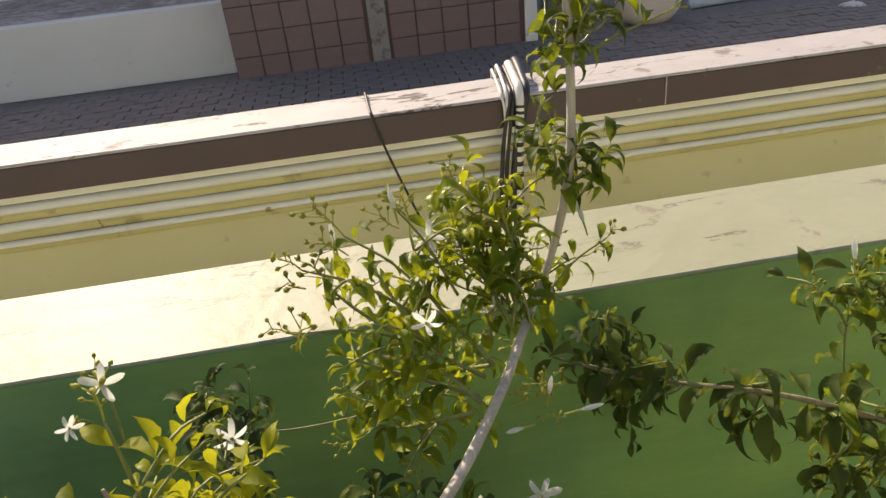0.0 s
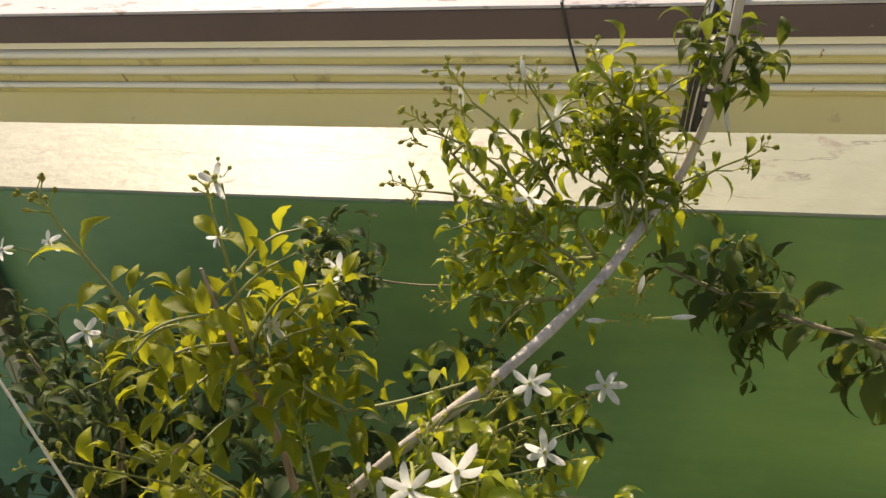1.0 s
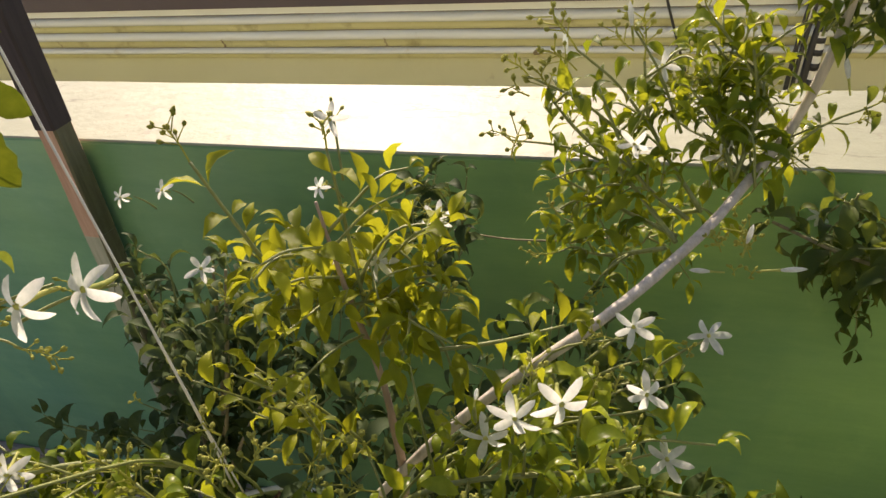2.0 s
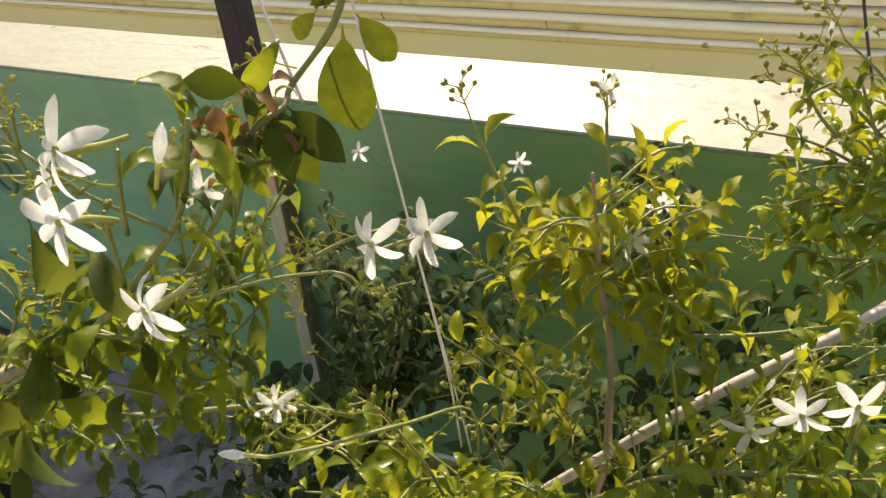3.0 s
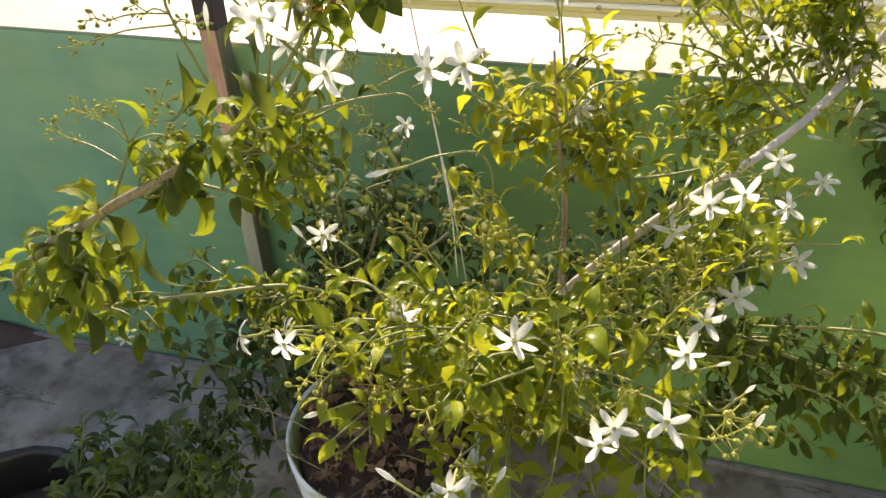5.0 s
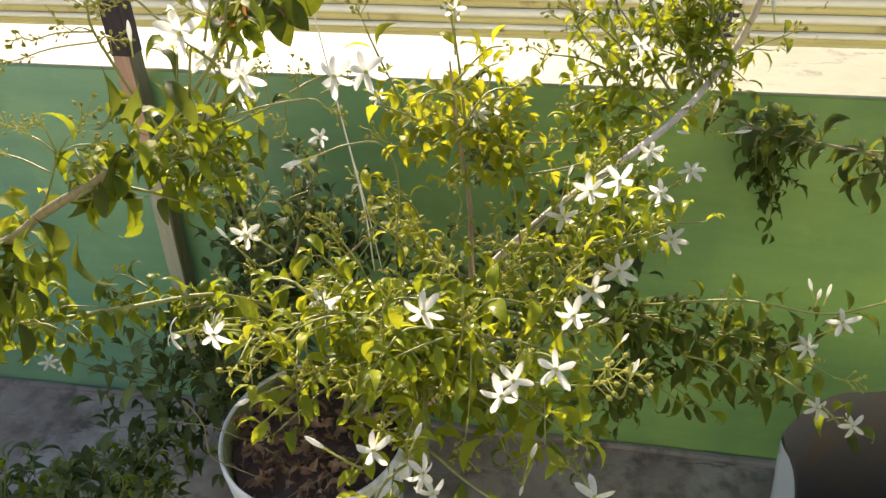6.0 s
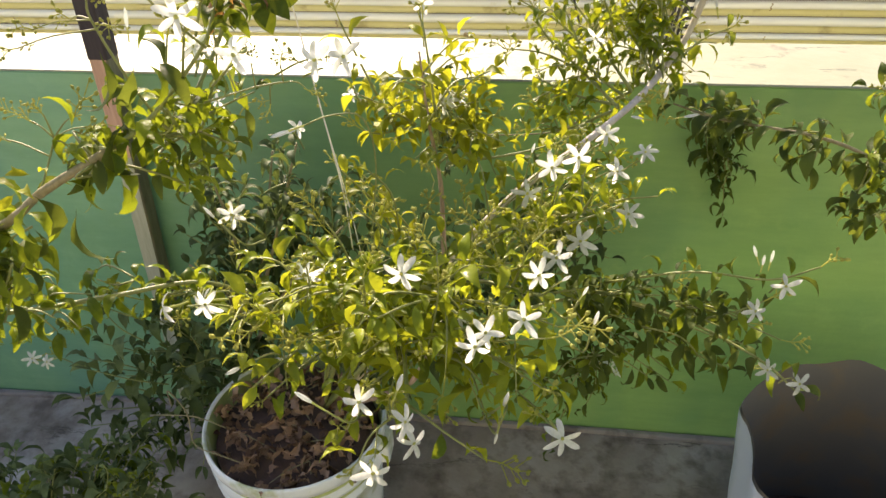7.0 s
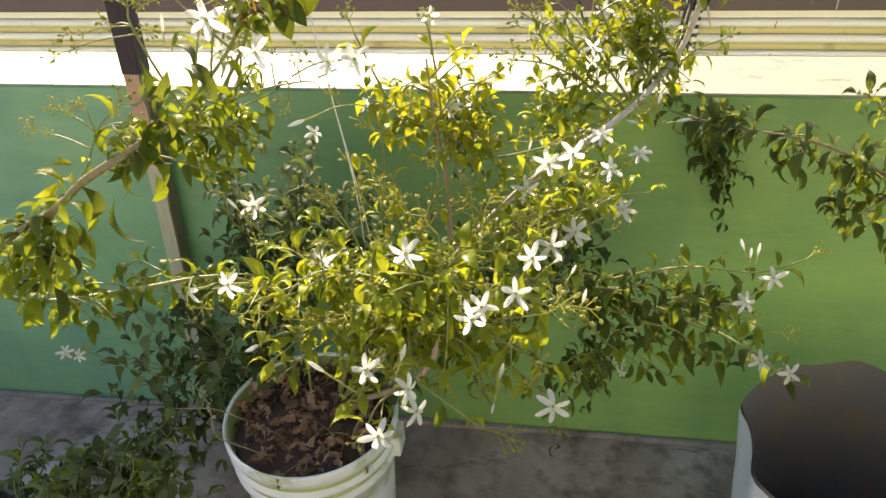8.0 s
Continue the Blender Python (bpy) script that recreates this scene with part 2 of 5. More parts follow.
def place(name, me, mat, m, parent=None, label="", smooth=False):
    if mat and not me.materials:
        me.materials.append(mat)
    if smooth:
        me.shade_smooth()
    ob = new(name, me)
    if parent:
        ob.parent = parent
        up = parent.matrix_basis.copy() if not parent.parent else parent.parent.matrix_basis @ parent.matrix_basis
        ob.matrix_basis = up.inverted() @ m
    else:
        ob.matrix_basis = m
    return tagged(ob, label)


def thing(name, at, label, category, group="", kind=""):
    e = new(name)
    e.empty_display_size = 0.05
    e.matrix_basis = Matrix.Translation(at)
    return tagged(e, label, category, group, kind)


def box(bm, lo, hi, bevel=0.0):
    r = bmesh.ops.create_cube(bm, size=1)
    size = [b - a for a, b in zip(lo, hi)]
    for v in r["verts"]:
        v.co = Vector([a + (c + 0.5) * s for a, c, s in zip(lo, v.co, size)])
    if bevel:
        edges = list({e for v in r["verts"] for e in v.link_edges})
        bmesh.ops.bevel(bm, geom=edges, offset=bevel, segments=2, affect="EDGES", profile=0.6)
    return bm


def spline(pts, n=6):
    """Smooth curve through points (Catmull-Rom)."""
    p = [Vector(q) for q in pts]
    p = [p[0] * 2 - p[1]] + p + [p[-1] * 2 - p[-2]]
    out = []
    for i in range(1, len(p) - 2):
        a, b, c, d = p[i - 1:i + 3]
        for k in range(n):
            t = k / n
            out.append(0.5 * (2 * b + (c - a) * t + (2 * a - 5 * b + 4 * c - d) * t * t + (3 * b - a - 3 * c + d) * t ** 3))
    return out + [p[-2]]


def tube(bm, pts, r0, r1, sides=6, knots=0.0):
    """Tapered tube along points, with closed ends; knots swell it here and there."""
    rings, side = [], None
    for i, q in enumerate(pts):
        d = (pts[min(i + 1, len(pts) - 1)] - pts[max(i - 1, 0)]).normalized()
        if side is None:
            side = d.orthogonal().normalized()
        side = (side - d * side.dot(d)).normalized()
        up = d.cross(side)
        r = r0 + (r1 - r0) * i / max(1, len(pts) - 1)
        r *= 1 + knots * (random.random() - 0.3)
        rings.append([bm.verts.new(q + (side * math.cos(a) + up * math.sin(a)) * r) for a in (2 * math.pi * k / sides for k in range(sides))])
    for a, b in zip(rings, rings[1:]):
        for k in range(sides):
            bm.faces.new((a[k], a[(k + 1) % sides], b[(k + 1) % sides], b[k]))
    bm.faces.new(rings[0][::-1])
    bm.faces.new(rings[-1])
    return bm


def lathe(bm, profile, centre, sides=48, wobble=0.0):
    """Surface of revolution about a vertical axis, from (radius, height) pairs."""
    rings = []
    for r, z in profile:
        rings.append([bm.verts.new((centre[0] + r * (1 + wobble * math.sin(3 * a + z * 20)) * math.cos(a), centre[1] + r * (1 + wobble * math.cos(2 * a + z * 9)) * math.sin(a), centre[2] + z))
                      for a in (2 * math.pi * k / sides for k in range(sides))])
    for a, b in zip(rings, rings[1:]):
        for k in range(sides):
            bm.faces.new((a[k], a[(k + 1) % sides], b[(k + 1) % sides], b[k]))
    return bm


# ---- structure ----
WALL_H, WALL_T = 0.875, 0.213
GROUND = -0.30


def rough_slab(lo, hi, nx, jitter, edge=0.004):
    """A long hand-plastered slab along x, whose edges wander a little."""
    bm = bmesh.new()
    rings = []
    for i in range(nx + 1):
        x = lo[0] + (hi[0] - lo[0]) * i / nx
        j = [jitter * noise.noise((x * 3.1, k * 5.7, lo[2])) + 0.4 * jitter * noise.noise((x * 17, k * 3.3, 1)) for k in range(6)]
        prof = [(lo[1] + j[0], lo[2]), (lo[1] + j[0], hi[2] - edge + j[1] * 0.4), (lo[1] + edge + j[0], hi[2] + j[1] * 0.4),
                (hi[1] - edge + j[2], hi[2] + j[3] * 0.4), (hi[1] + j[2], hi[2] - edge + j[3] * 0.4), (hi[1] + j[2], lo[2])]
        rings.append([bm.verts.new((x, y, z)) for y, z in prof])
    for a, b in zip(rings, rings[1:]):
        for k in range(6):
            bm.faces.new((a[k], b[k], b[(k + 1) % 6], a[(k + 1) % 6]))
    bm.faces.new(rings[0])
    bm.faces.new(rings[-1][::-1])
    bmesh.ops.recalc_face_normals(bm, faces=bm.faces)
    return bm


ground = part("ground", box(bmesh.new(), (-150, -150, GROUND - 0.2), (150, 150, GROUND)), M_GROUND)
tagged(ground, "dusty grey-brown ground around the houses", "ground", kind="structure")


def floor_z(x):
    """The terrace falls slightly towards its far end."""
    return -0.026 * min(1.6, max(0.0, -0.45 - x))


bm = bmesh.new()
cols = []
for k in range(61):
    x = -6 + 0.2 * k
    cols.append([bm.verts.new((x, y, z)) for y, z in ((-3.2, GROUND + 0.004), (-3.2, floor_z(x)), (0, floor_z(x)), (0, GROUND + 0.004))])
for a, b in zip(cols, cols[1:]):
    for k in range(4):
        bm.faces.new((a[k], b[k], b[(k + 1) % 4], a[(k + 1) % 4]))
bm.faces.new(cols[0])
bm.faces.new(cols[-1][::-1])
bmesh.ops.recalc_face_normals(bm, faces=bm.faces)
floor = part("floor", bm, M_FLOOR)
tagged(floor, "stained grey concrete terrace floor", "floor", kind="structure")

wall_north = thing("wall_north", (0, 0.1, GROUND), "low parapet wall painted green with a cream top", "wall", kind="structure")
part("wall_face", rough_slab((-6, 0, GROUND + 0.004), (6, 0.10, WALL_H - 0.003), 240, 0.0012), M_GREEN, wall_north, "green painted plaster")
# Unseen back, split off in cream so its bounce brightens the gap.
part("wall_back", rough_slab((-6, 0.1015, GROUND + 0.004), (6, WALL_T, WALL_H - 0.003), 120, 0.001), M_OLIVE, wall_north, "unseen street side, cream to bounce light into the gap")
part("wall_top", rough_slab((-6, -0.0012, WALL_H - 0.003), (6, WALL_T + 0.002, WALL_H), 240, 0.0014, 0.0025), M_CREAM, wall_north, "cream painted plaster top")

bm = rough_slab((-6, -0.018, 0.0005), (6, -0.0025, 0.011), 200, 0.004, 0.003)
for v in bm.verts:
    v.co.z += floor_z(v.co.x)
part("mortar_line", bm, M_MORTAR, wall_north, "pale cement fillet at the foot")

wall_opposite = thing("wall_opposite", (0, 0.9, GROUND), "neighbouring cream boundary wall with mouldings and brown coping", "wall", kind="structure")
part("wall_face", rough_slab((-7, 0.868, GROUND + 0.004), (7, 0.945, 0.817), 160, 0.001), M_OLIVE, wall_opposite)
part("frieze", rough_slab((-7, 0.826, 0.7895), (7, 0.866, 0.8165), 160, 0.0012), M_MOULD, wall_opposite)


def moulding(z, low, nose, seed):
    """One step of a cement cornice run by hand: a rounded nose above a hollow that falls back under it."""
    bm = bmesh.new()
    rings = []
    n = 280
    h = z - low
    for i in range(n + 1):
        x = -7 + 14 * i / n
        w = 0.0016 * noise.noise((x * 5, seed, 0)) + 0.001 * noise.noise((x * 31, seed, 2))
        dz = 0.0020 * noise.noise((x * 2.3, seed, 7))
        ring = [(0.869, z)]
        for k in range(10):
            a = math.radians(90 - 165 * k / 9)
            ring.append((nose + 0.013 - (0.015 + w) * math.cos(a), z - 0.29 * h + 0.29 * h * math.sin(a)))
        ring += [(nose + 0.014, z - 0.62 * h), (nose + 0.015, z - 0.80 * h), (nose + 0.013, low), (0.869, low)]
        rings.append([bm.verts.new((x, y, q + dz)) for y, q in ring])
    for a, b in zip(rings, rings[1:]):
        for k in range(len(a) - 1):
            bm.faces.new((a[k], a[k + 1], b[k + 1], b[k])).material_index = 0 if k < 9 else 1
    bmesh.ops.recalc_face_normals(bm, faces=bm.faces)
    ob = part("moulding", bm, M_MOULD, wall_opposite, "cement bead over a hollow, sky sheen and shade in the paint", True)
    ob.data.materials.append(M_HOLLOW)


# top, foot and outer face of each step
STEPS = ((0.7862, 0.7430, 0.822), (0.7398, 0.6950, 0.832), (0.6918, 0.6600, 0.842))
for k, (z, low, nose) in enumerate(STEPS):
    moulding(z, low, nose, k + 1)
    # Dark strip stands in for the crease shade as well as dirt.
    part("grimy_groove", rough_slab((-7, nose + 0.007, z + 0.0004), (7, 0.867, z + 0.0028), 240, 0.0014, 0.0004), M_GROUND, wall_opposite, "dark strip for the shade and dirt in a groove")


def drip(x, step, width, lower=False):
    """A narrow open joint in a bead, filled with brown dirt that has run down."""
    z, low, nose = STEPS[step]
    z0, z1 = (z - 0.40 * (z - low), low + 0.001) if lower else (z - 0.004, z - 0.62 * (z - low))
    bm = bmesh.new()
    rows = []
    for c in (-0.5, 0.5):
        row = []
        for k in range(7):
            t = k / 6
            wide = width * (0.6 + 0.4 * t + 0.3 * math.sin(k * 2.3 + x * 9))
            back = 0.012 * min(1.0, max(0.0, (z0 + (z1 - z0) * t - (z - 0.36 * (z - low))) / (low - z) / 0.4))
            row.append(bm.verts.new((x + c * wide + 0.002 * math.sin(k * 1.7), nose - 0.0035 + back, z0 + (z1 - z0) * t)))
        rows.append(row)
    for k in range(6):
        bm.faces.new((rows[0][k], rows[0][k + 1], rows[1][k + 1], rows[1][k]))
    bmesh.ops.recalc_face_normals(bm, faces=bm.faces)
    part("bead_joint", bm, M_DIRT, wall_opposite, "brown dirt in a bead joint", True)


for x, step, width, lower in ((0.60, 0, 0.004, False), (0.606, 2, 0.004, False), (-1.655, 0, 0.003, False), (-1.62, 1, 0.004, True), (-1.07, 1, 0.007, True), (-0.220, 2, 0.016, False), (-0.60, 1, 0.005, True)):
    drip(x, step, width, lower)
part("coping", rough_slab((-7, 0.790, 0.817), (7, 0.952, 0.884), 200, 0.0016, 0.003), M_BROWN, wall_opposite, "dark brown painted coping")
part("coping_top", rough_slab((-7, 0.7895, 0.8842), (7, 0.953, 0.890), 200, 0.002, 0.003), M_CEMENT, wall_opposite, "worn pale cement top")
# Unseen wall added for warm bounce light; its left end leaves the sky open.
wall_south = part("wall_south", box(bmesh.new(), (-1.4, -3.4, GROUND + 0.004), (6, -3.2, 3.0)), M_CREAM)
tagged(wall_south, "unseen plain cream wall added behind the terrace for bounce light", "wall", kind="structure")

# ---- the house across the road ----
HOUSE_Y = 6.12
house = thing("house_plinth", (0.3, HOUSE_Y, GROUND), "house front with a terracotta tiled plinth across the road", "house")
part("wall", box(bmesh.new(), (-1.05, HOUSE_Y, GROUND + 0.002), (1.72, HOUSE_Y + 0.35, 2.6)), M_GROUT, house, "dark grouted wall")
part("side_post", box(bmesh.new(), (1.72, HOUSE_Y - 0.03, GROUND + 0.002), (1.84, HOUSE_Y + 0.35, 2.6), 0.008), M_HOUSE, house, "grey plastered post")
part("band", box(bmesh.new(), (0.23, HOUSE_Y - 0.022, GROUND + 0.003), (0.40, HOUSE_Y - 0.001, 2.58), 0.006), M_MORTAR, house, "pale cement strip")
ledge = thing("verandah_ledge", (-3.5, 6.6, GROUND), "whitewashed verandah ledge of the house across the road", "ledge")
part("ledge_face", box(bmesh.new(), (-6, 6.53, GROUND + 0.002), (-1.10, 6.72, 0.38), 0.01), M_HOUSE, ledge)
part("ledge_floor", box(bmesh.new(), (-6, 6.721, GROUND + 0.002), (-1.10, 9.0, 0.36)), M_FLOOR, ledge, "grey cement floor")
back_wall = part("house_wall", box(bmesh.new(), (-7, 9.0, GROUND + 0.002), (7, 9.2, 3.2)), M_HOUSE)
tagged(back_wall, "plain whitewashed house wall beyond the road", "wall", kind="structure")

# things left standing by the road
tub = thing("plastic_tub", (3.05, 6.35, GROUND), "cream plastic tub standing by the road", "tub")
bm = lathe(bmesh.new(), ((0.02, 0.0), (0.14, 0.0), (0.24, 0.05), (0.31, 0.15), (0.335, 0.28), (0.35, 0.40), (0.365, 0.41), (0.365, 0.43), (0.34, 0.43), (0.32, 0.28), (0.22, 0.07), (0.02, 0.02)), (3.05, 6.35, GROUND))
part("tub_body", bm, M_TUB, tub, smooth=True)
pipe = thing("white_pipe", (4.3, 6.9, GROUND + 0.06), "white plastic drain pipe lying by the road", "pipe")
bm = tube(bmesh.new(), [Vector((3.7 + 0.4 * i, 6.75 + 0.05 * i, GROUND + 0.055)) for i in range(4)], 0.055, 0.055, 14)
part("pipe_run", bm, M_BAGOUT, pipe, smooth=True)
barrel = thing("black_drum", (2.15, 6.3, GROUND), "black plastic drum beside the tiled wall", "drum")
bm = lathe(bmesh.new(), ((0.02, 0), (0.20, 0), (0.21, 0.06), (0.20, 0.12), (0.215, 0.3), (0.20, 0.45), (0.21, 0.55), (0.18, 0.58), (0.02, 0.58)), (2.15, 6.3, GROUND))
part("drum_body", bm, M_BAGIN, barrel, smooth=True)
mop = thing("mop", (4.95, 5.85, GROUND), "white mop leaning on the road", "mop")
part("mop_handle", tube(bmesh.new(), [Vector((4.95, 5.85, GROUND + 0.05)), Vector((5.05, 6.05, 0.6))], 0.012, 0.012, 8), M_BAGOUT, mop)
bm = bmesh.new()
for i in range(26):
    a = i * 2.4
    d = Vector((math.cos(a), math.sin(a), 0)) * (0.10 + 0.07 * random.random())
    tube(bm, spline([Vector((4.95, 5.85, GROUND + 0.06)), Vector((4.95, 5.85, GROUND + 0.05)) + d * 0.5, Vector((4.95, 5.85, GROUND + 0.012)) + d], 3), 0.012, 0.009, 5)
part("mop_head", bm, M_STRING, mop, smooth=True)

# ---- cables over the far wall ----
def over_wall(x_top, x_hang, low, lift, r, mat, name, parent, label=""):
    """A line that comes up the street side, arches over the coping and hangs into the gap."""
    top = 0.890 + r * 1.02
    pts = [(x_top + 0.02, 0.955 + r, 0.60), (x_top + 0.015, 0.956 + r, 0.82), (x_top + 0.008, 0.945, top + lift * 0.7), (x_top + 0.004, 0.90, top + lift), (x_top, 0.83, top + lift * 0.5),
           (x_top - 0.003, 0.790, top + 0.001), (x_top * 0.7 + x_hang * 0.3, 0.782 - r, 0.862), (x_top * 0.3 + x_hang * 0.7, 0.780 - r, 0.77), (x_hang, 0.778 - r, 0.62), (x_hang - 0.01, 0.78, low)]
    curve = spline(pts, 5)
    part(name, tube(bmesh.new(), curve, r, r, 8), mat, parent, label, smooth=True)
    return curve


bundle = thing("cable_bundle", (0.39, 0.87, 0.89), "black cables and white taped pipe hung over the wall", "cables")
over_wall(0.350, 0.352, 0.3, 0.020, 0.0032, M_TAPE, "pale_hose", bundle)
over_wall(0.362, 0.345, 0.3, 0.028, 0.0042, M_TAPE, "pale_hose", bundle)
over_wall(0.371, 0.329, 0.3, 0.016, 0.0050, M_CABLE, "cable", bundle)
over_wall(0.380, 0.341, 0.3, 0.022, 0.0050, M_CABLE, "cable", bundle)
taped = over_wall(0.391, 0.372, 0.3, 0.020, 0.0105, M_TAPE, "taped_pipe", bundle)
for i, (a, b) in enumerate(zip(taped, taped[1:])):
    if i > 28:
        c, d = a.lerp(b, 0.22), a.lerp(b, 0.70)
        part("tape_band", tube(bmesh.new(), [c, d], 0.0111, 0.0111, 8), M_CABLE, bundle, "black tape band", True)
over_wall(0.407, 0.358, 0.3, 0.030, 0.0095, M_CABLE, "cable", bundle)
wire = thing("thin_cable", (0.05, 0.87, 0.89), "thin black wire hung slack over the wall", "cable")
w = [(0.045, 0.957, 0.70), (0.046, 0.957, 0.86), (0.048, 0.945, 0.897), (0.050, 0.87, 0.8935), (0.052, 0.80, 0.8935), (0.055, 0.787, 0.887), (0.071, 0.784, 0.82), (0.105, 0.783, 0.71), (0.141, 0.782, 0.60), (0.20, 0.79, 0.40)]
part("wire", tube(bmesh.new(), spline(w, 5), 0.0030, 0.0030, 8), M_CABLE, wire, smooth=True)
part("coping_joint", box(bmesh.new(), (0.7325, 0.7865, 0.820), (0.7352, 0.7895, 0.885)), M_CEMENT, wall_opposite, "pale open joint")

# ---- leaning timber ----
post = thing("wooden_batten", (-0.83, -0.030, floor_z(-0.84)), "weathered square wooden post, dark at its upper end, against the wall", "post")


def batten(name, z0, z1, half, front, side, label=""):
    """A length of the square post; shade is coloured into its side turned to the shrub."""
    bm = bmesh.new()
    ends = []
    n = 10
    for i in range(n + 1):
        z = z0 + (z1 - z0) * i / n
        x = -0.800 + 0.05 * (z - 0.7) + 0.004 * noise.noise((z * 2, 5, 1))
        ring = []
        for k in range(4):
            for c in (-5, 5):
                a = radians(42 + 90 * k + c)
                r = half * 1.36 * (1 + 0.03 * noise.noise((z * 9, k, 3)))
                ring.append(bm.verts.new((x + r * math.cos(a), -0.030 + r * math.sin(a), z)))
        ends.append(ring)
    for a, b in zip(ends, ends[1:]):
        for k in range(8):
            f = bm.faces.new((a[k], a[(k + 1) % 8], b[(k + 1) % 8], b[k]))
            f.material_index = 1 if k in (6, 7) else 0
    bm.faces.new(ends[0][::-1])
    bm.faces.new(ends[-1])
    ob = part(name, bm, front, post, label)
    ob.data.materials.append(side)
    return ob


batten("post_foot", floor_z(-0.84) - 0.001, 0.720, 0.0178, M_POSTFOOT, M_POSTSIDE, "paler grey-green lower end")
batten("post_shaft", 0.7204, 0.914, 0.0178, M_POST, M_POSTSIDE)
# Head darkened above the wall top: shade put into the timber colour.
batten("post_head", 0.9145, 1.40, 0.0190, M_POSTDARK, M_POSTDARK, "upper end, shade put in its dark colour")

# ---- iron rings on the wall ----
for x, z in ((-1.622, 0.652), (-1.676, 0.236)):
    ring = thing("iron_ring", (x, -0.004, z), "green painted iron tether ring fixed to the wall", "ring", "rings on the wall")
    c = Vector((x, -0.010, z - 0.03))
    pts = [c + Vector((0.036 * math.sin(a) - 0.022 * math.cos(a), -0.006 + 0.008 * math.cos(a), 0.056 * math.cos(a))) for a in (2 * math.pi * k / 24 for k in range(25))]
    part("ring_loop", tube(bmesh.new(), pts, 0.0075, 0.0075, 8), M_IRON, ring, smooth=True)
    part("ring_eye", box(bmesh.new(), (x - 0.034, -0.016, z + 0.012), (x - 0.014, 0.002, z + 0.032), 0.003), M_IRON, ring)

# ---- containers ----
BX, BY = -0.399, -0.388
bucket = thing("bucket", (BX, BY, 0), "white ribbed plastic bucket with algae stains, used as a planter", "bucket")
outer = [(0.0206, 0.0), (0.1215, 0.0), (0.1257, 0.006), (0.1401, 0.28), (0.1432, 0.325), (0.1514, 0.328), (0.1524, 0.336), (0.1452, 0.341), (0.1463, 0.356),
         (0.1535, 0.359), (0.1545, 0.367), (0.1473, 0.372), (0.1483, 0.386), (0.1550, 0.389), (0.1566, 0.400), (0.1566, 0.412), (0.1550, 0.416), (0.1519, 0.416), (0.1499, 0.411)]
part("bucket_body", lathe(bmesh.new(), outer, (BX, BY, 0), 72), M_PLASTIC, bucket, smooth=True)
part("bucket_lining", lathe(bmesh.new(), ((0.1498, 0.411), (0.1427, 0.37), (0.1380, 0.28), (0.1215, 0.012), (0.0103, 0.012)), (BX, BY, 0), 72), M_ALGAE, bucket, "algae-stained inside", True)
part("rib_stain", lathe(bmesh.new(), ((0.1468, 0.3425), (0.1477, 0.3555)), (BX, BY, 0), 72), M_ALGAE, bucket, "green algae in the groove", True)
part("rib_stain", lathe(bmesh.new(), ((0.1488, 0.3735), (0.1496, 0.3852)), (BX, BY, 0), 72), M_ALGAE, bucket, "green algae in the groove", True)
for s in (-1, 1):
    part("handle_lug", box(bmesh.new(), (BX + s * 0.1545 - 0.010, BY - 0.022, 0.335), (BX + s * 0.1545 + 0.010, BY + 0.022, 0.383), 0.004), M_PLASTIC, bucket)
soil = part("potting_soil", lathe(bmesh.new(), ((0.0005, 0.380), (0.05, 0.385), (0.10, 0.380), (0.1405, 0.378), (0.1385, 0.345), (0.0005, 0.345)), (BX, BY, 0), 40, 0.006), M_SOIL, None, smooth=True)
tagged(soil, "dark soil filling the white bucket", "soil", kind="stuff")

bm = bmesh.new()
rows = []
for i in range(41):
    x = -2.9 + 1.35 * i / 40
    wide = (0.15 + 0.05 * noise.noise((x * 4, 1, 1))) * min(1.0, (1.55 + x) / -0.25 if x > -1.8 else 1.0)
    rows.append([bm.verts.new((x, -0.004 - max(wide, 0.004) * k / 6, floor_z(x) - 0.002 + (0.028 + 0.02 * noise.noise((x * 9, k * 0.7, 2))) * (1 - (k / 6) ** 2) * min(1.0, max(wide, 0.0) * 9))) for k in range(7)])
for a, b in zip(rows, rows[1:]):
    for k in range(6):
        bm.faces.new((a[k], a[k + 1], b[k + 1], b[k]))
bmesh.ops.recalc_face_normals(bm, faces=bm.faces)
drift = part("soil_drift", bm, M_SOIL, None, smooth=True)
tagged(drift, "dark soil drifted against the foot of the wall", "soil", kind="stuff")

GX, GY = 0.548, -0.372
bag = thing("grow_bag", (GX, GY, 0), "large plastic grow bag, white outside and black inside", "grow bag")


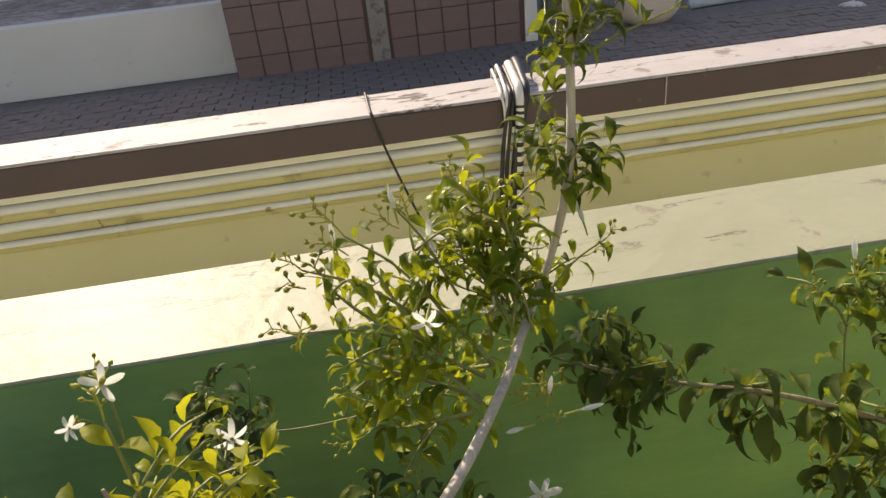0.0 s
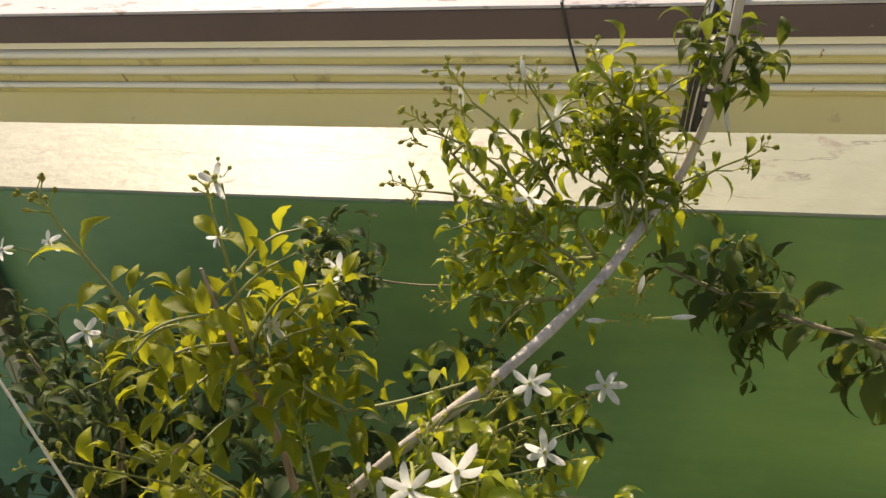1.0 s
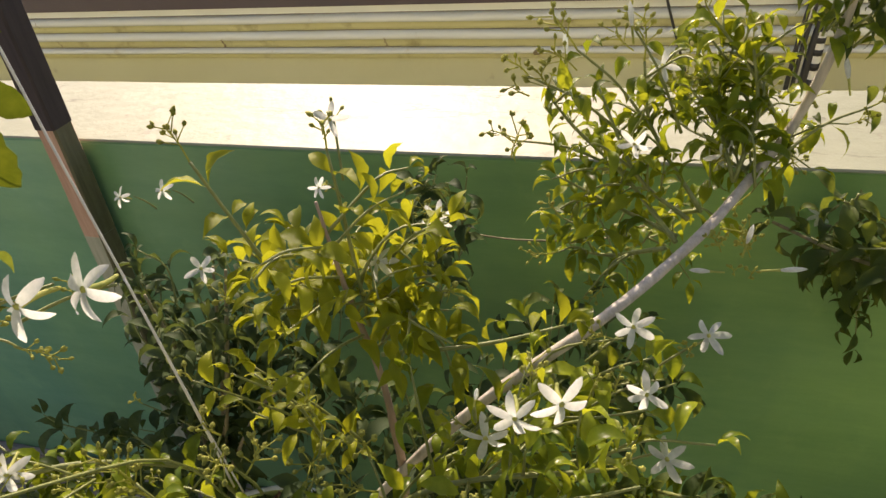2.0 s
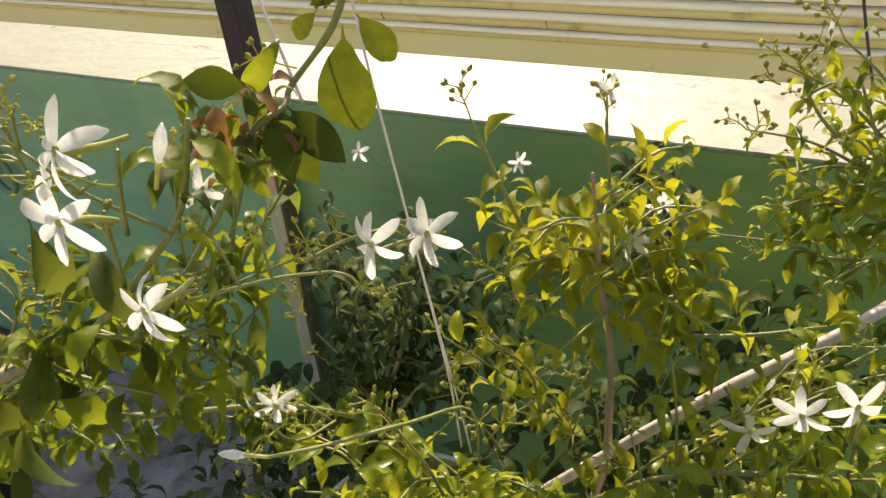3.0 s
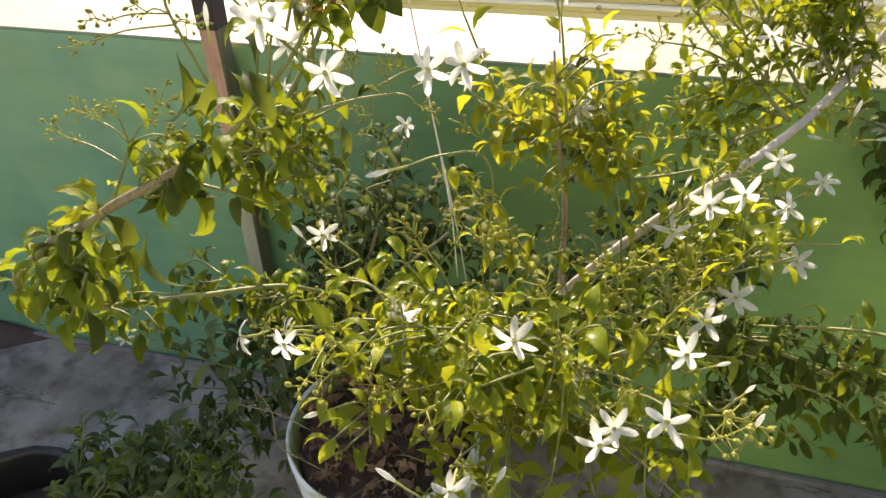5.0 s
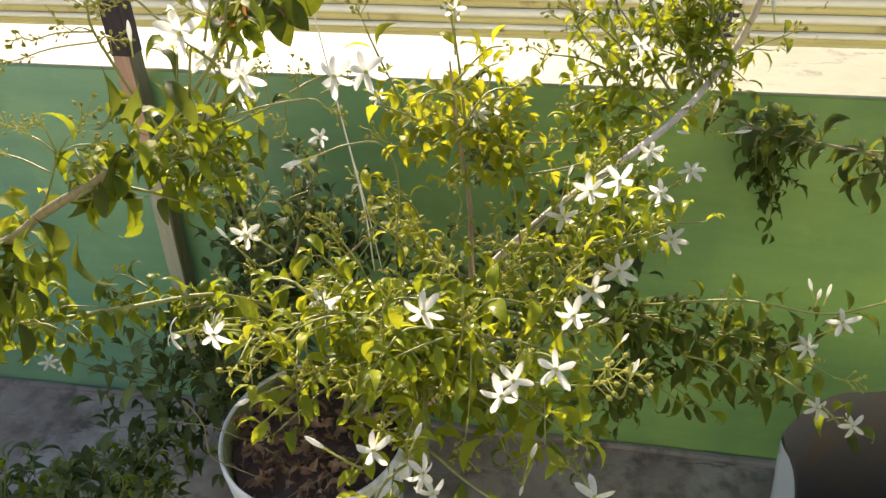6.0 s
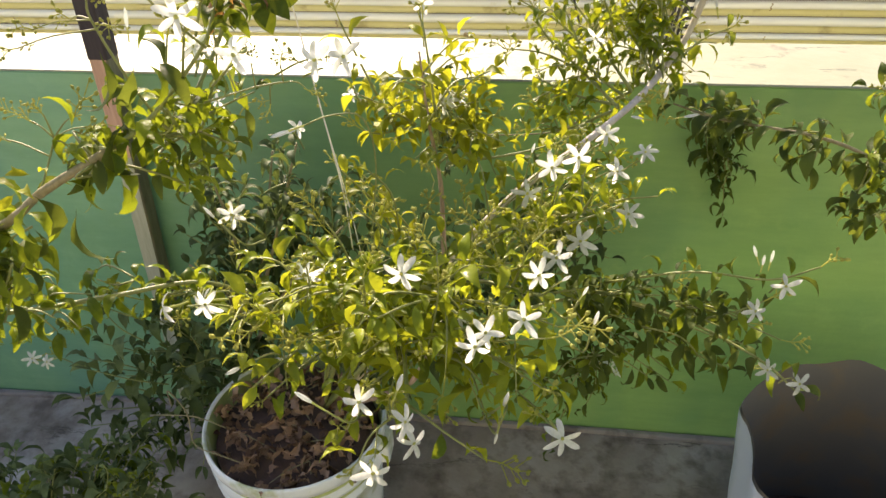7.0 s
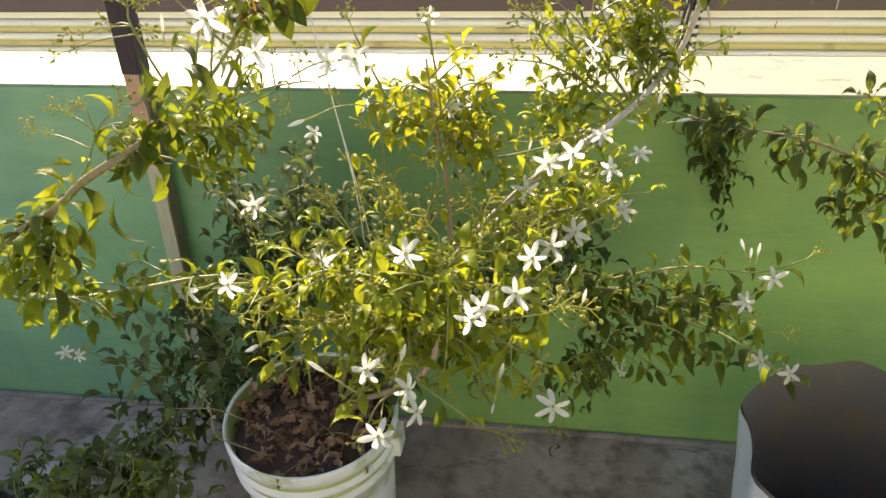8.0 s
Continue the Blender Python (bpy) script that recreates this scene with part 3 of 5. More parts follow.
def bag_wall(r0, r1, h, dip, flip):
    bm = bmesh.new()
    rings, n = [], 64
    for i in range(13):
        t = i / 12
        ring = []
        for k in range(n):
            a = 2 * math.pi * k / n
            w = 1 + 0.02 * math.sin(5 * a + 1.3) * t + 0.007 * math.sin(19 * a + 3 * math.sin(2 * a)) * (1.2 - t) + 0.022 * noise.noise((math.cos(a) * 2.2, math.sin(a) * 2.2, t * 3))
            w += (0.09 * math.exp(-((a - 3.50) / 0.16) ** 2) + 0.05 * math.exp(-((a - 2.75) / 0.14) ** 2) - 0.03 * math.exp(-((a - 3.1) / 0.2) ** 2)) * t
            r = (r0 + (r1 - r0) * t) * w
            z = t * (h + dip * math.cos(a - 1.6) + 0.008 * noise.noise((math.cos(a) * 3, math.sin(a) * 3, 9)))
            ring.append(bm.verts.new((GX + r * math.cos(a), GY + r * math.sin(a), z + (0.006 if flip else 0.001))))
        rings.append(ring)
    for a, b in zip(rings, rings[1:]):
        for k in range(n):
            f = (a[k], a[(k + 1) % n], b[(k + 1) % n], b[k])
            bm.faces.new(f[::-1] if flip else f)
    bm.faces.new(rings[0] if flip else rings[0][::-1])
    return bm


part("bag_skin", bag_wall(0.158, 0.195, 0.402, 0.018, False), M_BAGOUT, bag, "white outer film", True)
part("bag_lining", bag_wall(0.155, 0.1935, 0.404, 0.018, True), M_DUSTY, bag, "black inner film", True)
bag_soil = part("bag_soil", lathe(bmesh.new(), ((0.0005, 0.10), (0.08, 0.105), (0.154, 0.095), (0.150, 0.02), (0.0005, 0.02)), (GX, GY, 0), 32, 0.01), M_SOIL, smooth=True)
tagged(bag_soil, "dark soil low in the grow bag", "soil", kind="stuff")


def nursery_bag(x, y, r, h, label):
    fall = floor_z(x + r) - 0.001
    pot = thing("nursery_bag", (x, y, fall), label, "plant bag", "black bags by the wall")
    bm = bmesh.new()
    rings, n = [], 40
    prof = [(0.02, 0.0), (0.9, 0.0), (1.0, 0.05), (0.98, 0.4), (1.03, 0.8), (1.06, 1.0), (1.02, 1.02), (0.97, 0.93), (0.93, 0.8), (0.91, 0.4)]
    for i, (rr, zz) in enumerate(prof):
        rings.append([bm.verts.new((x + r * rr * (1 + 0.05 * noise.noise((math.cos(a) * 2 + x, math.sin(a) * 2, zz * 2))) * math.cos(a),
                                    y + r * rr * (1 + 0.05 * noise.noise((math.cos(a) * 2 + x, math.sin(a) * 2, zz * 2))) * math.sin(a),
                                    fall + h * zz + (0.01 * noise.noise((math.cos(a) * 3, math.sin(a) * 3, x)) if zz > 0.5 else 0))) for a in (2 * math.pi * k / n for k in range(n))])
    for a, b in zip(rings, rings[1:]):
        for k in range(n):
            bm.faces.new((a[k], a[(k + 1) % n], b[(k + 1) % n], b[k]))
    part("bag_film", bm, M_BLACK, pot, smooth=True)
    rim = [Vector((x + r * 1.065 * math.cos(a), y + r * 1.065 * math.sin(a), fall + h * 1.0 + 0.006 * math.sin(3 * a + x))) for a in (2 * math.pi * k / 40 for k in range(41))]
    part("rolled_rim", tube(bmesh.new(), rim, 0.0035, 0.0035, 8, 0.3), M_BLACK, pot, smooth=True)
    s = part("bag_soil", lathe(bmesh.new(), ((0.0005, h * 0.50), (r * 0.6, h * 0.51), (r * 0.90, h * 0.48), (r * 0.90, h * 0.3), (0.0005, h * 0.3)), (x, y, fall), 28, 0.01), M_SOIL, smooth=True)
    tagged(s, "dark soil in a black nursery bag", "soil", kind="stuff")
    return pot


nursery_bag(-1.565, -0.50, 0.125, 0.24, "black plastic nursery bag on the terrace floor")
nursery_bag(-1.10, -0.60, 0.15, 0.20, "black plastic nursery bag holding a leafy herb")


# ---- plants ----
def leaf_mesh(name, length, width, curl, fold, twist=0.0, rows=8, belly=0.38, drip=1.5):
    """Lance-shaped blade folded along its midrib, with a drawn-out recurved tip and a short stalk; it grows along +y, upper side +z."""
    verts, faces = [], []
    stalk = 0.11 * length
    verts += [(-0.0012, 0, 0), (0.0012, 0, 0)]
    step = (length - stalk) / rows
    ang = 0.55
    y, z = stalk * 0.9, stalk * 0.4
    base = len(verts)
    for i in range(rows + 1):
        t = i / rows
        if t < belly:
            w = math.sin(math.pi / 2 * (0.03 + 0.97 * t / belly)) ** 0.85
        else:
            w = max(0.0, math.cos(math.pi / 2 * (t - belly) / (1 - belly))) ** drip
        w = max(width * 0.5 * w, 0.0003)
        up = fold * w
        wav = 0.13 * w * math.sin(i * 2.1 + curl * 5)
        tw = twist * t
        side = 0.05 * length * twist * t * t
        for c in (-1, 0, 1):
            verts.append((side + c * w * math.cos(tw), y, z + abs(c) * up + c * wav + c * w * math.sin(tw)))
        y += step * math.cos(ang)
        z += step * math.sin(ang)
        ang -= curl / rows * (0.6 + 0.8 * t)
    faces.append((0, 1, base + 2, base + 1, base))
    for i in range(rows):
        a, b = base + 3 * i, base + 3 * i + 3
        faces += [(a, a + 1, b + 1, b), (a + 1, a + 2, b + 2, b + 1)]
    me = bpy.data.meshes.new(name)
    me.from_pydata(verts, [], faces)
    me.shade_smooth()
    return me


SHAPES = [(1.12, 0.34, 1.7, 0.45, 0.5), (1.12, 0.36, 2.3, 0.55, -0.7), (1.05, 0.37, 1.3, 0.35, 0.8), (1.20, 0.31, 2.6, 0.55, 0.4), (1.03, 0.38, 1.6, 0.5, -0.5), (1.12, 0.34, 2.0, 0.4, -0.2)]
OVATE = [(1.12, 0.29, 2.3, 0.55, 0.7), (1.12, 0.31, 3.0, 0.65, -0.9), (1.05, 0.33, 1.9, 0.50, 0.9), (1.18, 0.27, 3.3, 0.70, 0.7), (1.03, 0.33, 2.5, 0.60, -0.7), (1.12, 0.29, 2.8, 0.55, 0.5)]
WIDE = [(1.0, 0.44, 1.25, 0.20, 0.2), (1.0, 0.46, 1.1, 0.28, -0.3), (1.0, 0.43, 1.4, 0.22, 0.2), (1.0, 0.46, 1.2, 0.32, 0.3), (1.0, 0.48, 1.1, 0.2, -0.2), (1.0, 0.47, 1.5, 0.25, 0.1)]
LEAF_MESH = {k: [leaf_mesh("leaf", l, w, c, f, t, 14 if k in ("thick", "broad") else 9, 0.45 if k == "thick" else 0.42 if k in ("broad", "deep") else 0.38, 1.1 if k == "thick" else 1.2 if k in ("broad", "deep") else 1.4) for l, w, c, f, t in (WIDE if k == "thick" else OVATE if k in ("broad", "deep", "dull", "mint") else SHAPES)] for k in LEAF}
for k, group in LEAF_MESH.items():
    for me in group:
        me.materials.append(LEAF[k][0])


def petal_mesh(bend, rows=6):
    verts, faces = [], []
    y, z, ang = 0.0015, 0.0, 0.12
    for i in range(rows + 1):
        t = i / rows
        w = 0.0029 * (0.30 + 0.70 * math.sin(math.pi * min(1.0, 0.10 + t * 0.82)) ** 0.9) if t < 0.999 else 0.0004
        for s in (-1, 0, 1):
            verts.append((s * w, y, z + 0.25 * w * abs(s)))
        y += 0.0165 / rows * math.cos(ang)
        z += 0.0165 / rows * math.sin(ang)
        ang -= bend / rows
    for i in range(rows):
        a, b = 3 * i, 3 * i + 3
        faces += [(a, a + 1, b + 1, b), (a + 1, a + 2, b + 2, b + 1)]
    me = bpy.data.meshes.new("petal")
    me.from_pydata(verts, [], faces)
    me.shade_smooth()
    me.materials.append(M_PETAL)
    return me


PETALS = [petal_mesh(b) for b in (0.25, 0.7, 1.1)]
bm = tube(bmesh.new(), spline([(0, 0, 0), (0.0005, 0, -0.008), (0.002, 0, -0.017), (0.005, 0, -0.026)], 3), 0.0019, 0.0011, 6)
TUBE_MESH = bpy.data.meshes.new("flower_tube")
bm.to_mesh(TUBE_MESH)
bm.free()
TUBE_MESH.materials.append(M_TUBE)
TUBE_MESH.shade_smooth()


def bud_mesh():
    """A closed bud: a slim white spindle on its tube."""
    bm = bmesh.new()
    prof = [(0.0009, 0), (0.0011, 0.014), (0.0013, 0.018), (0.0023, 0.024), (0.0026, 0.029), (0.0018, 0.036), (0.0004, 0.040)]
    lathe(bm, prof, (0, 0, 0), 8)
    me = bpy.data.meshes.new("flower_bud")
    bm.to_mesh(me)
    bm.free()
    me.materials.append(M_PETAL)
    me.materials.append(M_TUBE)
    for p in me.polygons:
        p.material_index = 1 if p.center.z < 0.019 else 0
    me.shade_smooth()
    return me


BUD = bud_mesh()


def cluster_mesh(n, reach):
    """A forked flower stalk with small oblong green buds in threes."""
    bm = bmesh.new()
    tube(bm, spline([(0, 0, 0), (0.002, 0, reach * 0.5), (0, 0.002, reach)], 3), 0.0008, 0.0006, 5)
    for i in range(n):
        a, h = i * 2.4, reach * (0.40 + 0.60 * i / max(1, n - 1))
        d = Vector((math.cos(a), math.sin(a), 0.8)) * reach * (0.20 + 0.18 * random.random())
        o = Vector((0, 0, h))
        tube(bm, [o, o + d * 0.5, o + d], 0.0006, 0.0005, 4)
        for j in range(random.choice((1, 2, 3))):
            e = (d.normalized() + Vector((random.uniform(-0.8, 0.8), random.uniform(-0.8, 0.8), random.uniform(-0.2, 0.8))) * (0.9 if j else 0.2)).normalized()
            long, wide = random.uniform(0.0040, 0.0058), random.uniform(0.0012, 0.0017)
            tube(bm, [o + d, o + d + e * long * 0.45, o + d + e * long * 0.8, o + d + e * long], wide * 0.7, wide * 0.6, 5)
            tube(bm, [o + d + e * long * 0.35, o + d + e * long * 0.75], wide * 1.25, wide * 1.1, 5)
    me = bpy.data.meshes.new("inflorescence")
    bm.to_mesh(me)
    bm.free()
    me.materials.append(M_BUD)
    me.shade_smooth()
    return me


CLUSTERS = [cluster_mesh(n, r) for n, r in ((5, 0.020), (6, 0.026), (8, 0.032), (4, 0.015))]


def aim(at, forward, up, scale=1.0, spin=0.0):
    """A pose whose y axis runs forward and whose z axis is as near to up as it can be."""
    f = Vector(forward).normalized()
    s = f.cross(Vector(up))
    s = s.normalized() if s.length > 1e-4 else f.orthogonal().normalized()
    u = s.cross(f)
    m = Matrix((s, f, u)).transposed().to_4x4()
    return Matrix.Translation(at) @ m @ Matrix.Rotation(spin, 4, "Y") @ Matrix.Scale(scale, 4)


def flower(plant, at, face, petals=6, roll=0.0, size=1.0):
    """An open flower at a place, its mouth turned towards face."""
    f = Vector(face).normalized()
    m = Matrix.Translation(at) @ f.to_track_quat("Z", "Y").to_matrix().to_4x4() @ Matrix.Rotation(roll, 4, "Z") @ Matrix.Scale(size, 4)
    tube_ob = place("flower", TUBE_MESH, None, m, plant)
    for k in range(petals):
        a = 2 * math.pi * k / petals + random.uniform(-0.16, 0.16)
        me = PETALS[random.choice((0, 0, 1, 1, 2))]
        tilt = random.uniform(-0.45, 0.25)
        ob = new("petal", me)
        ob.parent = tube_ob
        ob.matrix_basis = Matrix.Rotation(a, 4, "Z") @ Matrix.Rotation(tilt, 4, "X") @ Matrix.Rotation(random.uniform(-0.3, 0.3), 4, "Y") @ Matrix.Scale(random.uniform(0.88, 1.08), 4)
    return tube_ob


class Plant:
    def __init__(self, name, base, label, leaf="mid", category="shrub", group=""):
        self.ob, self.leaf, self.items, self.blooms = thing(name, base, label, category, group), leaf, [], []

    def branch(self, pts, r0, r1, mat=None, name="branch", n=5, sides=6, knots=0.15):
        curve = spline(pts, n)
        part(name, tube(bmesh.new(), curve, r0, r1, sides, knots), mat or M_STEM, self.ob, smooth=True)
        return curve

    def leafy(self, curve, size, gap, start=0.2, spread=1.0, droop=0.35, buds=0.3, end=1.0):
        """Opposite leaf pairs along a curve, turned from node to node."""
        lens = [0.0]
        for a, b in zip(curve, curve[1:]):
            lens.append(lens[-1] + (b - a).length)
        total, s, turn = lens[-1], 0.0, random.uniform(0, 3)
        s = total * start
        while s < total * end:
            i = max(k for k, v in enumerate(lens) if v <= s)
            i = min(i, len(curve) - 2)
            t = (s - lens[i]) / max(1e-6, lens[i + 1] - lens[i])
            p, d = curve[i].lerp(curve[i + 1], t), (curve[i + 1] - curve[i]).normalized()
            side = d.orthogonal().normalized()
            side = Matrix.Rotation(turn, 3, d) @ side
            for sgn in (-1, 1):
                if random.random() < 0.12:
                    continue
                out = (side * sgn * spread + d * random.uniform(0.0, 0.5) + Vector((0, 0, random.uniform(-droop - 0.15, 0.30)))).normalized()
                self.leaf_at(p, out, size * random.uniform(0.7, 1.12))
            turn += 1.57 + random.uniform(-0.4, 0.4)
            s += gap * random.uniform(0.7, 1.35)
        tip, d = curve[-1], (curve[-1] - curve[-2]).normalized()
        if random.random() < buds:
            self.buds_at(tip, d + Vector((0, 0, 0.4)))
        else:
            for k in range(2):
                self.leaf_at(tip, d + Vector((random.uniform(-1, 1), random.uniform(-1, 1), random.uniform(-0.2, 0.5))) * 0.7, size * random.uniform(0.5, 0.8))

    def leaf_at(self, p, out, size, kind=None, up=None):
        u = up or Vector((random.uniform(-0.45, 0.35), random.uniform(-0.25, 0.55), 1))
        self.items.append((random.randrange(len(SHAPES)), aim(p, out, u, size, random.uniform(-0.4, 0.4)), kind or self.leaf))

    def buds_at(self, p, d, size=1.0):
        m = Matrix.Translation(p) @ Vector(d).normalized().to_track_quat("Z", "Y").to_matrix().to_4x4() @ Matrix.Rotation(random.uniform(0, 6), 4, "Z") @ Matrix.Scale(size * random.uniform(0.8, 1.25), 4)
        place("inflorescence", random.choice(CLUSTERS), None, m, self.ob)

    def bud_at(self, p, d, size=1.0):
        m = Matrix.Translation(p) @ Vector(d).normalized().to_track_quat("Z", "Y").to_matrix().to_4x4() @ Matrix.Scale(size, 4)
        place("flower_bud", BUD, None, m, self.ob)

    def fill(self, start, centre, radii, n, size, gap=0.024, r=0.0016, sag=0.0, buds=0.3, reach=0.13, hollow=0.3, droop=0.25):
        """Leafy sprays whose tips lie in an ellipsoid; each comes from the side of the plant's start."""
        for _ in range(n):
            while True:
                v = Vector([random.uniform(-1, 1) for _ in range(3)])
                if hollow < v.length <= 1:
                    break
            tip = Vector(centre) + Vector([a * b for a, b in zip(v, radii)])
            back = Vector(start) - tip
            root = tip + back.normalized() * min(back.length, reach * random.uniform(0.7, 1.3)) + Vector((random.uniform(-1, 1), random.uniform(-1, 1), random.uniform(-1, 1))) * 0.012
            mid = (tip + root) / 2 + Vector((random.uniform(-1, 1) * 0.016, random.uniform(-1, 1) * 0.016, random.uniform(-0.012, 0.02) + sag))
            c = self.branch([root, mid, tip], r, r * 0.55, None, "twig", 4, 4, 0)
            self.leafy(c, size, gap, 0.05, 1.0, droop, buds)

    def shoots(self, curve, n, length, size, gap, bias=(0, 0, 0.4), first=0.2, buds=0.25, droop=0.28, r=0.0015):
        """Side shoots that leave a stem at all angles, arch and carry leaf pairs."""
        for _ in range(n):
            k = random.uniform(first, 0.98) * (len(curve) - 1)
            i = min(int(k), len(curve) - 2)
            p, d = curve[i].lerp(curve[i + 1], k - i), (curve[i + 1] - curve[i]).normalized()
            side = Matrix.Rotation(random.uniform(0, 6.28), 3, d) @ d.orthogonal().normalized()
            out = (side + d * 0.35 + Vector(bias)).normalized()
            l = length * random.uniform(0.6, 1.35)
            tip = p + out * l + Vector((0, 0, -0.12 * l))
            mid = p + out * l * 0.55 + Vector((random.uniform(-1, 1), random.uniform(-1, 1), 0.9)) * 0.10 * l
            c = self.branch([p, mid, tip], r, r * 0.55, None, "twig", 4, 4, 0)
            self.leafy(c, size, gap, 0.22, 1.0, droop, buds)

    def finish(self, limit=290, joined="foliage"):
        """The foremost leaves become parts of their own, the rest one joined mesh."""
        out = CAMERA_SIDE.normalized()

        def hides_bloom(m):
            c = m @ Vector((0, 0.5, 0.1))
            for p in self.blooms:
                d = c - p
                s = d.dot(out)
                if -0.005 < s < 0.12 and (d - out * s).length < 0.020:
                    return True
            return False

        # leaves that hide a flower from the camera side are dropped
        self.items = [it for it in self.items if not hides_bloom(it[1])]
        self.items.sort(key=lambda it: it[1].translation.y)
        for shape, m, kind in self.items[:limit]:
            place("leaf", LEAF_MESH[kind][shape], None, m, self.ob)
        rest = self.items[limit:]
        if rest:
            verts, faces, mats, kinds = [], [], [], sorted({k for _, _, k in rest})
            for shape, m, kind in rest:
                o, me = len(verts), LEAF_MESH[kind][shape]
                verts += [m @ v.co for v in me.vertices]
                for p in me.polygons:
                    faces.append([o + i for i in p.vertices])
                    mats.append(kinds.index(kind))
            off = self.ob.matrix_basis.translation
            me = bpy.data.meshes.new(joined)
            me.from_pydata([tuple(v - off) for v in verts], [], faces)
            for k in kinds:
                me.materials.append(LEAF[k][1])
            for p, i in zip(me.polygons, mats):
                p.material_index = i
            me.shade_smooth()
            ob = new(joined, me)
            ob.parent = self.ob
            tagged(ob, kind="stuff")


# Direction towards the camera; flowers are turned to it to fit the view.
CAMERA_SIDE = Vector((0.12, -0.90, 0.30))


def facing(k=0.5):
    return CAMERA_SIDE + Vector((random.uniform(-k, k), random.uniform(-k * 0.6, k * 0.6), random.uniform(-k * 0.6, k)))


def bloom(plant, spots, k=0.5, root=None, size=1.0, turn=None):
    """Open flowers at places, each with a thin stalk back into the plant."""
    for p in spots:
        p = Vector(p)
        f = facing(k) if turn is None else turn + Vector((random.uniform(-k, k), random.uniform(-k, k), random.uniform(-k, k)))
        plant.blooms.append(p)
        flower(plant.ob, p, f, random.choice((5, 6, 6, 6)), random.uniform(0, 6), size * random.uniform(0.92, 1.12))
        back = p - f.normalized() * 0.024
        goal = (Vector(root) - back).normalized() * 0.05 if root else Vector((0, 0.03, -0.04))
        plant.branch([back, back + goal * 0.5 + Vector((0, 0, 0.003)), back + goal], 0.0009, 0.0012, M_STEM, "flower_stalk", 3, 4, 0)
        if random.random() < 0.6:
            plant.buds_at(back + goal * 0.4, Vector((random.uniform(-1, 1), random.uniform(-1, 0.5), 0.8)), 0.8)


BASE = (-0.37, -0.33, 0.37)

# the flowering jasmine that fills the bucket
jas = Plant("jasmine_shrub", BASE, "white flowering jasmine with glossy green leaves in the bucket", "mid")
hub = (-0.19, -0.50, 0.76)
for tip in ((-0.33, -0.64, 0.85), (-0.20, -0.66, 0.905), (-0.08, -0.68, 0.91), (0.0, -0.62, 0.89), (-0.12, -0.74, 0.83), (0.06, -0.48, 0.91), (-0.26, -0.56, 0.85)):
    c = jas.branch([BASE, Vector(BASE).lerp(Vector(hub), 0.6) + Vector((random.uniform(-0.05, 0.05), random.uniform(-0.04, 0.04), 0.03)), Vector(hub).lerp(Vector(tip), 0.45) + Vector((0, 0, 0.03)), tip], 0.0040, 0.0016, M_STEM, "stem")
    jas.leafy(c, 0.039, 0.028, 0.55)
    jas.shoots(c, 9, 0.085, 0.039, 0.026, (0, -0.25, 0.1), 0.58, 0.4)
jas.fill(hub, (-0.18, -0.66, 0.84), (0.14, 0.10, 0.07), 15, 0.040, 0.027, buds=0.6)
jas.fill(hub, (-0.05, -0.63, 0.865), (0.11, 0.12, 0.07), 8, 0.039, 0.026, buds=0.6)
jas.fill(hub, (-0.14, -0.62, 0.79), (0.20, 0.11, 0.05), 10, 0.039, 0.027, sag=0.02, buds=0.2)
jas.fill(hub, (0.05, -0.45, 0.91), (0.09, 0.09, 0.05), 10, 0.039, 0.026, buds=0.4)
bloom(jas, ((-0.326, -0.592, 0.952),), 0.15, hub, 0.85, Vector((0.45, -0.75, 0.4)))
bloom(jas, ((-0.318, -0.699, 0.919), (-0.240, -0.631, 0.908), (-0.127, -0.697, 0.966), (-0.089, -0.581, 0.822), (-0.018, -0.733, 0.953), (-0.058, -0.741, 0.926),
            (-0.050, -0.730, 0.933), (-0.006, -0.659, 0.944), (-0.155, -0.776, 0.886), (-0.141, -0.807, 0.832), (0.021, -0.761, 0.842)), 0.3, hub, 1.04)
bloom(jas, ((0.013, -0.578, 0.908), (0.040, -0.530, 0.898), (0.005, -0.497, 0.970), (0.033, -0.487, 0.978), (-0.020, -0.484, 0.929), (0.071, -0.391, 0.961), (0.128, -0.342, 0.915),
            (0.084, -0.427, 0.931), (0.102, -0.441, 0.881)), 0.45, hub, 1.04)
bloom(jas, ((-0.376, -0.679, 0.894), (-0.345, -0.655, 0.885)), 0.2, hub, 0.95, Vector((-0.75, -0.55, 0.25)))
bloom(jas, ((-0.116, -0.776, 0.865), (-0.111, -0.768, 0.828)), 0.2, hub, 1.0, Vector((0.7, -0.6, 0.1)))
